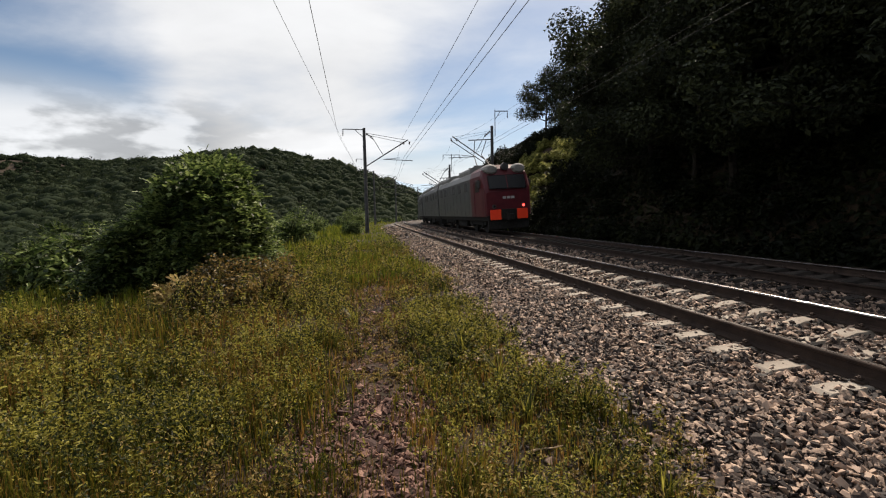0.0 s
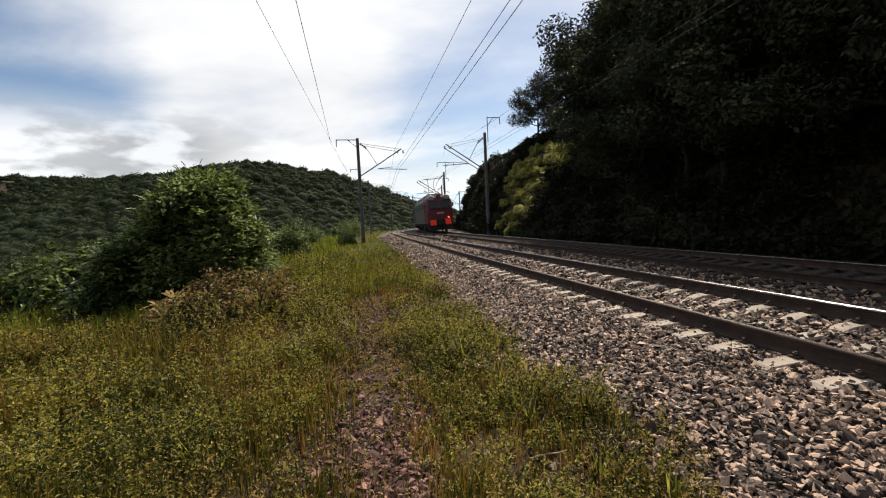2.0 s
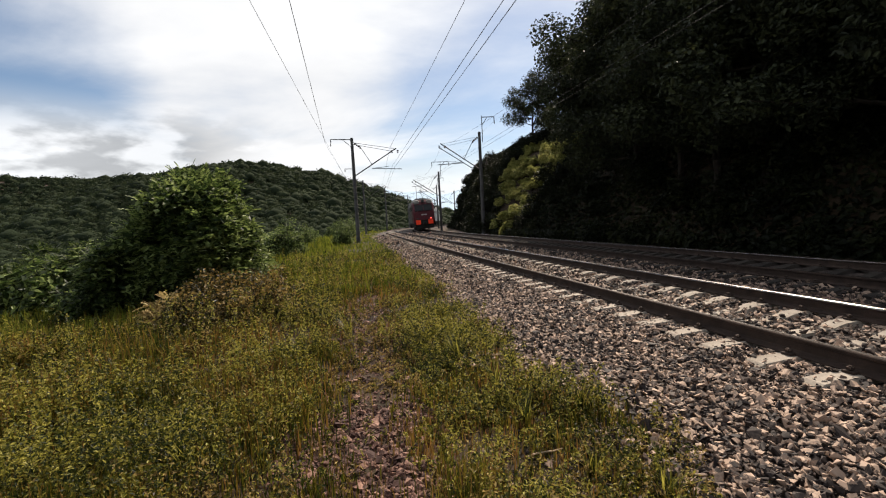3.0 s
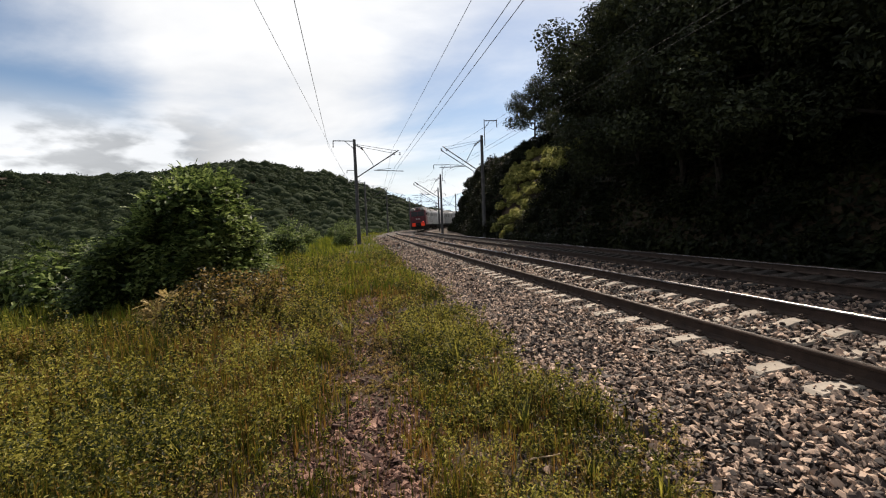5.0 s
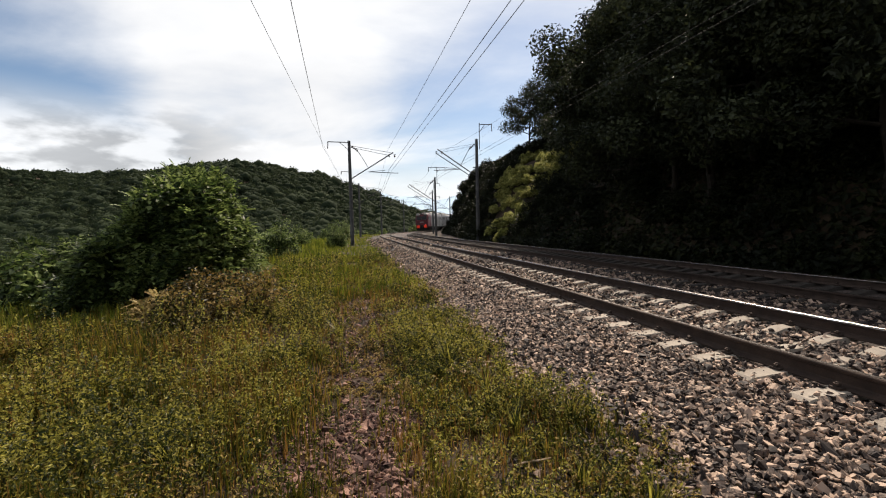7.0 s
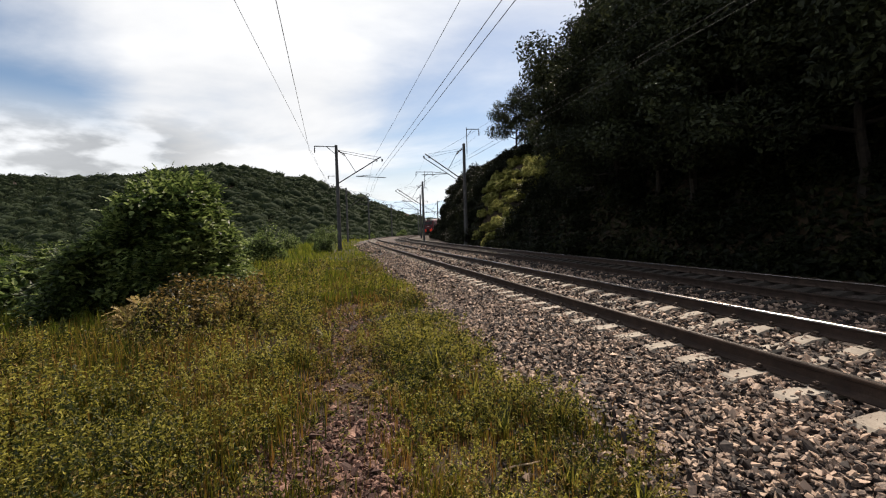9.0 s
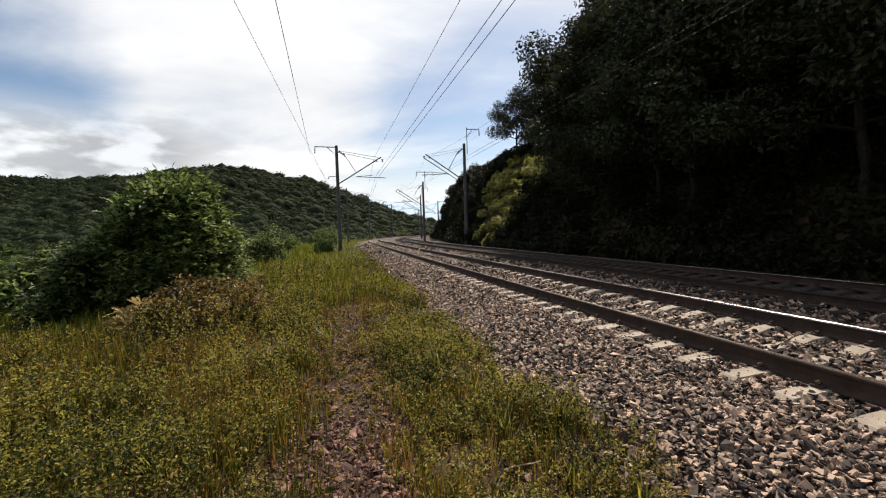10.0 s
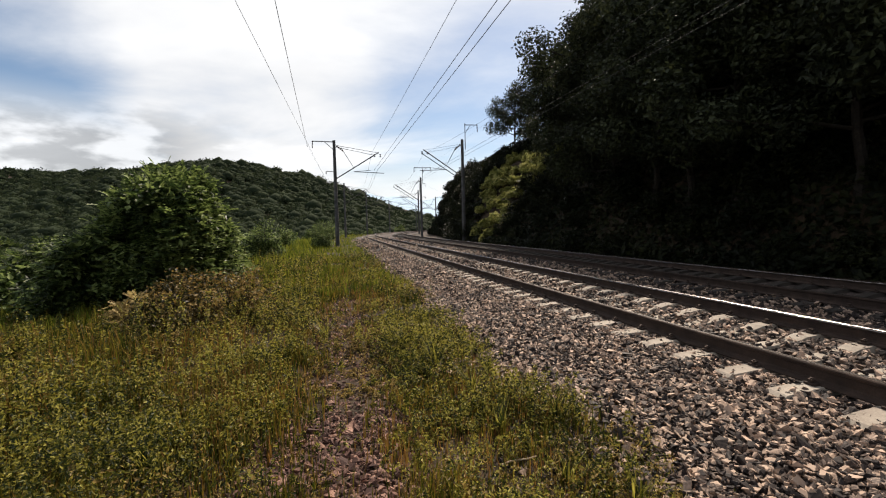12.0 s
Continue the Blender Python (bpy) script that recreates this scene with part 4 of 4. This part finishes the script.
def build_mast(x, y, turn, height, arm, side_arm, label, top_pole=False, twin=False, both=False):
    """A concrete mast; arm: how far its cantilever reaches (its local x), side_arm: the reach of the feeder bracket on the other side."""
    root = tagged(new("catenary_mast"), label, "catenary mast", group="catenary masts")
    root.matrix_basis = Matrix.Translation((x, y, gz(x, y))) @ Matrix.Rotation(turn, 4, "Z")
    bm = bmesh.new()
    tube(bm, (0, 0, -0.5), (0, 0, height), 0.2, 0.14, 14)
    part("mast_pole", bm, M_MAST, root)
    if arm:
        bm = bmesh.new()
        zb = height - 3.75
        tube(bm, (0, 0, zb), (arm, 0, height - 1.07), 0.055, sides=8)
        part("cantilever", bm, M_DARKSTEEL, root, "sloping steel cantilever tube")
        bm = bmesh.new()
        tube(bm, (0, 0, height - 0.45), (arm * 0.95, 0, height - 1.1), 0.011 if twin else 0.022, sides=6)
        tube(bm, (0, 0, height - 0.6), (arm * 0.88, 0, height - 1.35), 0.011 if twin else 0.022, sides=6)
        part("tie_rod", bm, M_DARKSTEEL, root)
        if twin:
            bm = bmesh.new()
            tube(bm, (arm * 0.22, 0, zb + 0.2), (arm * 1.02, 0, height - 1.5), 0.04, sides=6)
            part("second_tube", bm, M_DARKSTEEL, root)
        bm = bmesh.new()
        tube(bm, (arm * 0.16, 0, height - 0.75), (arm * 0.42, 0, height - 2.6), 0.03, sides=6)
        part("strut", bm, M_DARKSTEEL, root)
        bm = bmesh.new()
        insulator(bm, (arm * 0.05, 0, height - 0.5), (arm * 0.2, 0, height - 1.05), 0.11)
        part("insulator", bm, M_INSULATOR, root)
        bm = bmesh.new()
        tube(bm, (arm * 0.42, 0, zb + 0.75), (arm * 1.1, 0, zb + 0.62), 0.035, sides=6)
        tube(bm, (arm * 0.42, 0, zb + 0.75), (arm * 0.8, 0, zb + 0.9), 0.025, sides=6)
        part("steady_arm", bm, M_DARKSTEEL, root)
        for q in (0.9, 1.03):
            bm = bmesh.new()
            insulator(bm, (arm * q, 0, height - 1.25), (arm * q, 0, height - 1.55), 0.11, 2)
            part("insulator", bm, M_INSULATOR, root)
    if side_arm:
        up = 1.6 if top_pole else 0.0
        bm = bmesh.new()
        if top_pole:
            tube(bm, (side_arm * 0.2, 0, height - 1.0), (side_arm * 0.2, 0, height + up), 0.04, sides=6)
        a0 = side_arm * (0.2 if top_pole else 0)
        tube(bm, (a0, 0, height - 0.15 + up), (side_arm, 0, height - 0.12 + up), 0.045, sides=6)
        tube(bm, (a0, 0, height - 0.95 + up), (a0 + (side_arm - a0) * 0.45, 0, height - 0.15 + up), 0.03, sides=6)
        if both:
            tube(bm, (a0, 0, height - 0.15 + up), (-side_arm * 0.6, 0, height - 0.12 + up), 0.045, sides=6)
            tube(bm, (-side_arm * 0.6, 0, height - 0.12 + up), (-side_arm * 0.62, 0, height - 0.75 + up), 0.05, sides=6)
        part("feeder_bracket", bm, M_DARKSTEEL, root)
        bm = bmesh.new()
        insulator(bm, (side_arm, 0, height - 0.1 + up), (side_arm * 1.02, 0, height - 0.8 + up), 0.07)
        part("insulator", bm, M_INSULATOR, root)
        bm = bmesh.new()
        tube(bm, (0, 0, height - 3.0), (side_arm * 0.42, 0, height - 2.98), 0.03, sides=6)
        tube(bm, (side_arm * 0.42, 0, height - 3.0), (side_arm * 0.42, 0, height - 3.25), 0.04, sides=6)
        part("telephone_bracket", bm, M_DARKSTEEL, root)
    return root


def line_turn(s):
    return -heading(s)


def wire(name, pts, r, label, sag=0.0):
    """A wire through points, hanging by sag in each span."""
    cu = bpy.data.curves.new(name, "CURVE")
    cu.dimensions, cu.bevel_depth, cu.bevel_resolution = "3D", r, 1
    cu.materials.append(M_WIRE)
    path = []
    for a, b in zip(pts[:-1], pts[1:]):
        a, b = Vector(a), Vector(b)
        for k in range(12):
            t = k / 12
            path.append(a.lerp(b, t) - Vector((0, 0, 4 * sag * t * (1 - t))))
    path.append(Vector(pts[-1]))
    sp = cu.splines.new("POLY")
    sp.points.add(len(path) - 1)
    for p, q in zip(sp.points, path):
        p.co = (*q, 1)
    return tagged(new(name, cu), label, "wire", group="overhead wires")


def build_overhead():
    concrete = "grey concrete catenary mast with steel cantilever beside the track"
    # masts on the meadow side
    build_mast(-10.4, 41.7, line_turn(43), 10.3, 4.3, -2.0, concrete)
    for x, y, s, h in ((-17.8, 77.5, 80, 9.9), (-17.6, 98.5, 101, 9.9), (-15.8, 126, 127, 9.9), (-9.5, 152, 150, 9.9)):
        build_mast(x, y, line_turn(s), h, 4.0, -1.6, concrete)
    # masts on the cutting side
    for s, off, h, pole in ((42.5, 7.75, 10.2, True), (66, 7.75, 9.3, True), (99, 8.2, 9.9, True), (124, 8.0, 9.9, False), (146, 8.0, 9.9, False)):
        p = at(s, off)
        build_mast(p.x, p.y, line_turn(s), h, -4.0, 1.6, "grey concrete catenary mast with steel cantilever below the cutting", pole, True, s == 66)
    S_L, S_R = (-18, 43, 80, 101, 127, 150, 175), (-20, 42.5, 66, 99, 124, 146, 175)
    for off, ss, side, low, high, sag in ((-1.0, S_L, "near", 6.8, 8.5, 0.25), (TRACK_GAP - 0.3, S_R, "far", 6.25, 8.3, 1.1)):
        wire("contact_wire", [at(s, off, low + 0.05) for s in ss], 0.011 if side == "near" else 0.007, "thin dark contact wire over the %s track" % side)
        wire("contact_wire", [at(s, off + 0.25, low - 0.05) for s in ss], 0.011 if side == "near" else 0.007, "thin dark contact wire over the %s track" % side)
        wire("messenger_wire", [at(s, off - 0.2, high) for s in ss], 0.010 if side == "near" else 0.006, "thin dark messenger wire over the %s track" % side, sag)
    wire("feeder_wire", [at(-18, -6.0, 7.7)] + [at(s, -7.15, 9.0) for s in S_L[1:]], 0.012, "feeder wire on the meadow side", 0.1)
    wire("telephone_wire", [at(-18, -8.7, 7.4)] + [at(s, -5.9, 6.6) for s in S_L[1:]], 0.007, "thin telephone wire on the meadow side", 0.1)
    wire("feeder_wire", [at(s, 9.4, 10.9) for s in S_R], 0.004, "feeder wire on the cutting side", 0.2)


build_overhead()


# ---- the train ----
def ring_loft(bm, sections):
    """Joins rings of points (each a list of the same length) into a closed hull."""
    rings = [[bm.verts.new(p) for p in sec] for sec in sections]
    n = len(rings[0])
    for a, b in zip(rings[:-1], rings[1:]):
        for k in range(n):
            bm.faces.new((a[k], a[(k + 1) % n], b[(k + 1) % n], b[k]))
    bm.faces.new(rings[0][::-1]); bm.faces.new(rings[-1])
    bmesh.ops.recalc_face_normals(bm, faces=bm.faces)
    return bm


def hull_section(y, w, z0, z1, zr, top=0.62):
    """A body cross-section: straight sides, rounded roof."""
    h = w / 2
    return [(-h, y, z0), (-h, y, z1), (-h * 0.93, y, z1 + (zr - z1) * 0.5), (-h * top, y, zr - 0.04), (0, y, zr), (h * top, y, zr - 0.04), (h * 0.93, y, z1 + (zr - z1) * 0.5), (h, y, z1), (h, y, z0)]


def add_bogie(root, y, wheels=(-1.45, 1.45), r=0.6):
    bm = bmesh.new()
    for x in (-1.05, 1.05):
        box(bm, (x - 0.09, y - 2.2, 0.55), (x + 0.09, y + 2.2, 0.85), 0.03)
        for w in wheels:
            box(bm, (x - 0.13, y + w - 0.22, 0.42), (x + 0.13, y + w + 0.22, 0.74), 0.03)
    box(bm, (-1.05, y - 0.3, 0.55), (1.05, y + 0.3, 0.8), 0.03)
    bogie = part("bogie", bm, M_UNDER, root, "grimy black bogie frame")
    for w in wheels:
        bm = bmesh.new()
        for x in (-0.8, 0.8):
            tube(bm, (x - 0.065, y + w, r), (x + 0.065, y + w, r), r, r, 20)
        tube(bm, (-0.8, y + w, r), (0.8, y + w, r), 0.09, sides=8)
        part("wheelset", bm, M_UNDER, bogie)


def build_loco(cab_end, label):
    """A locomotive section, y ahead, its rear face at y=0; cab_end: whether the rear has the driver's cab."""
    root = tagged(new("locomotive"), label, "locomotive", group="train vehicles")
    ln, w = 16.8, 3.1
    y0 = 3.4 if cab_end else 0.3
    bm = bmesh.new()
    ring_loft(bm, [hull_section(y, w, 1.15, 3.75, 4.45) for y in (y0, ln)])
    body = part("body", bm, M_GREY, root, "dusty grey side of the body")
    bm = bmesh.new()
    for x in (-1, 1):
        for k in range(9):
            box(bm, (x * 1.551 - 0.012, y0 + 0.6 + k * 1.4, 1.3), (x * 1.551 + 0.012, y0 + 0.64 + k * 1.4, 3.7))
        box(bm, (x * 1.55 - 0.015, y0 + 0.05, 2.42), (x * 1.55 + 0.015, ln - 0.1, 2.47))
    part("side_rib", bm, M_GREY, body)
    for x in (-1, 1):
        for yy in (y0 + 1.0, y0 + 3.2, y0 + 5.4, y0 + 9.2, y0 + 11.2):
            bm = bmesh.new()
            box(bm, (x * 1.55 - 0.03, yy, 2.95), (x * 1.55 + 0.03, yy + 0.95, 3.6), 0.02)
            part("louvre", bm, M_DARKSTEEL, body, "dark ventilation louvre")
        bm = bmesh.new()
        box(bm, (x * 1.555 - 0.02, ln - 3.2, 1.3), (x * 1.555 + 0.02, ln - 2.5, 3.3), 0.01)
        part("side_door", bm, M_GREY, body)
    bm = bmesh.new()
    ring_loft(bm, [hull_section(y, w * 0.86, 4.2, 4.42, 4.75, 0.7) for y in (y0 + 0.8, y0 + 4.6)])
    part("roof_hatch", bm, M_ROOF, root)
    bm = bmesh.new()
    ring_loft(bm, [hull_section(y, w * 0.86, 4.2, 4.42, 4.75, 0.7) for y in (y0 + 8.6, ln - 1.2)])
    part("roof_hatch", bm, M_ROOF, root)
    for yy in (y0 + 1.5, y0 + 5.2, y0 + 6.4, y0 + 7.4, ln - 2.0):
        bm = bmesh.new()
        insulator(bm, (0.4, yy, 4.4), (0.4, yy, 4.95), 0.12, 4)
        part("roof_insulator", bm, M_INSULATOR, root)
        bm = bmesh.new()
        insulator(bm, (-0.5, yy + 0.2, 4.4), (-0.5, yy + 0.2, 4.9), 0.12, 4)
        part("roof_insulator", bm, M_INSULATOR, root)
    if cab_end:
        bm = bmesh.new()
        # cab: tucked-in nose below, raked windscreen above
        def sec(y, hw, z0, z1, zr):
            return hull_section(y, hw * 2, z0, z1, zr)
        ring_loft(bm, [sec(0.0, 1.42, 1.2, 2.55, 2.72), sec(0.12, 1.5, 1.15, 2.9, 3.1), sec(0.55, 1.54, 1.15, 3.55, 4.15), sec(0.85, 1.55, 1.15, 3.75, 4.42), sec(3.4, 1.55, 1.15, 3.75, 4.45)])
        cab = part("cab", bm, M_RED, root, "dusty red driver's cab")
        bm = bmesh.new()
        box(bm, (-1.22, 0.0, 2.82), (1.22, 0.05, 3.72), 0.06, Matrix.Translation((0, -0.02, 0)) @ Matrix.Rotation(0.0, 4, "X"))
        for v in bm.verts:
            v.co.y += (v.co.z - 2.82) * 0.42 - 0.06
        part("windscreen", bm, M_GLASS, cab, "dark raked windscreen")
        bm = bmesh.new()
        box(bm, (-0.03, -0.02, 2.82), (0.03, 0.05, 3.72))
        for v in bm.verts:
            v.co.y += (v.co.z - 2.82) * 0.42 - 0.075
        part("windscreen_pillar", bm, M_RED, cab)
        for x in (-1, 1):
            bm = bmesh.new()
            ring_loft(bm, [[(x * 0.92 + c * 0.5 * q, y, 4.1 + 0.36 * s_ * q) for c, s_ in [(math.cos(a * 0.5236), math.sin(a * 0.5236)) for a in range(12)]] for y, q in ((0.28, 0.62), (0.36, 0.82), (0.6, 0.95), (1.5, 0.9), (2.4, 0.5))])
            part("roof_fairing", bm, M_ROOF, cab, "pale rounded air-conditioner fairing")
            bm = bmesh.new()
            box(bm, (x * 0.88 - 0.35, -0.10, 0.90), (x * 0.88 + 0.35, 0.0, 1.55), 0.02)
            part("warning_panel", bm, M_ORANGE, cab, "bright orange-red panel")
            bm = bmesh.new()
            box(bm, (x * 1.56 - 0.02, 1.15, 2.75), (x * 1.56 + 0.02, 2.05, 3.55), 0.02)
            part("side_window", bm, M_GLASS, cab)
            bm = bmesh.new()
            box(bm, (x * 1.56 - 0.02, 2.4, 1.35), (x * 1.56 + 0.02, 3.05, 3.4), 0.02)
            part("cab_door", bm, M_RED, cab)
            bm = bmesh.new()
            tube(bm, (x * 0.95, -0.02, 1.74), (x * 0.95, -0.12, 1.74), 0.14, 0.12, 14)
            part("lamp_housing", bm, M_DARKSTEEL, cab)
            bm = bmesh.new()
            tube(bm, (x * 0.95, -0.1, 1.74), (x * 0.95, -0.14, 1.74), 0.09, 0.08, 14)
            part("tail_lamp", bm, M_TAIL if x > 0 else M_GLASS, cab, "lit red tail lamp" if x > 0 else "unlit lamp")
            bm = bmesh.new()
            tube(bm, (x * 1.62, 0.75, 2.95), (x * 1.62, 0.75, 3.45), 0.03, sides=6)
            box(bm, (x * 1.68 - 0.1, 0.7, 3.0), (x * 1.68 + 0.1, 0.78, 3.42), 0.02)
            part("mirror", bm, M_DARKSTEEL, cab)
        bm = bmesh.new()
        tube(bm, (0, 0.30, 4.25), (0, 0.6, 4.25), 0.22, 0.24, 16)
        part("headlight", bm, M_DARKSTEEL, cab)
        bm = bmesh.new()
        for k, (a, b) in enumerate(((-0.36, -0.14), (-0.08, 0.1), (0.15, 0.4))):
            box(bm, (a, -0.03, 2.2), (b, 0.0, 2.36), 0.01)
        part("emblem", bm, M_WHITE, cab, "pale plain emblem")
        bm = bmesh.new()
        box(bm, (-0.50, -0.09, 0.88), (0.50, 0.0, 1.56), 0.03)
        part("nose_panel", bm, M_UNDER, cab)
    bm = bmesh.new()
    box(bm, (-1.4, 0.05, 0.85), (1.4, ln - 0.05, 1.2), 0.04)
    part("frame", bm, M_UNDER, root, "grimy black underframe")
    bm = bmesh.new()
    box(bm, (-1.35, 0.05, 0.3), (1.35, 0.3, 0.95), 0.04)
    part("snow_plough", bm, M_UNDER, root)
    bm = bmesh.new()
    box(bm, (-1.2, 6.6, 0.35), (1.2, 9.6, 0.95), 0.06)
    part("equipment_box", bm, M_UNDER, root)
    bm = bmesh.new()
    box(bm, (-0.2, -0.55, 0.85), (0.2, 0.3, 1.25), 0.05)
    part("coupler", bm, M_UNDER, root)
    add_bogie(root, 3.6)
    add_bogie(root, ln - 3.6)
    # pantograph
    pan = y0 + 2.4
    bm = bmesh.new()
    up = 1.95 if cab_end else 0.35
    box(bm, (-0.8, pan - 0.8, 4.78), (0.8, pan - 0.72, 4.85)); box(bm, (-0.8, pan + 0.72, 4.78), (0.8, pan + 0.8, 4.85))
    pant = part("pantograph", bm, M_DARKSTEEL, root, "raised pantograph" if cab_end else "folded pantograph")
    for x in (-1, 1):
        bm = bmesh.new()
        tube(bm, (x * 0.5, pan - 0.6, 4.85), (x * 0.3, pan + 0.9, 4.85 + up * 0.5), 0.035, sides=6)
        tube(bm, (x * 0.3, pan + 0.9, 4.85 + up * 0.5), (x * 0.45, pan - 0.2, 4.85 + up), 0.03, sides=6)
        part("pantograph_arm", bm, M_DARKSTEEL, pant)
    bm = bmesh.new()
    tube(bm, (-0.95, pan - 0.2, 4.85 + up), (0.95, pan - 0.2, 4.85 + up), 0.04, sides=6)
    part("contact_strip", bm, M_DARKSTEEL, pant)
    return root


TRAIN = [(build_loco(True, "red and grey electric locomotive with orange-red panels"), 0.0, 16.8),
         (build_loco(False, "grey second section of the electric locomotive"), 17.3, 16.8)]
TRAIN.append((copy_thing(TRAIN[1][0], Matrix()), 34.6, 16.8))


def train_s(t):
    """How far along the line the rear of the train stands at t seconds."""
    return 27.0 + 11.7 * t - 0.09 * t * t


def vehicle_pose(s, length):
    a, b = at(s + 3.6, TRACK_GAP), at(s + length - 3.6, TRACK_GAP)
    d = (b - a).normalized()
    turn = math.atan2(-d.x, d.y)
    p = a - d * 3.6
    return Matrix.Translation((p.x, p.y, 0.0)) @ Matrix.Rotation(turn, 4, "Z") @ Matrix.Translation((0, 0, -0.036)) @ Matrix.Rotation(-math.atan(CANT), 4, "Y")


def motions():
    for ob, start, length in TRAIN:
        walk(ob, [(t / 2, vehicle_pose(train_s(t / 2) + start, length)) for t in range(25)])


motions()
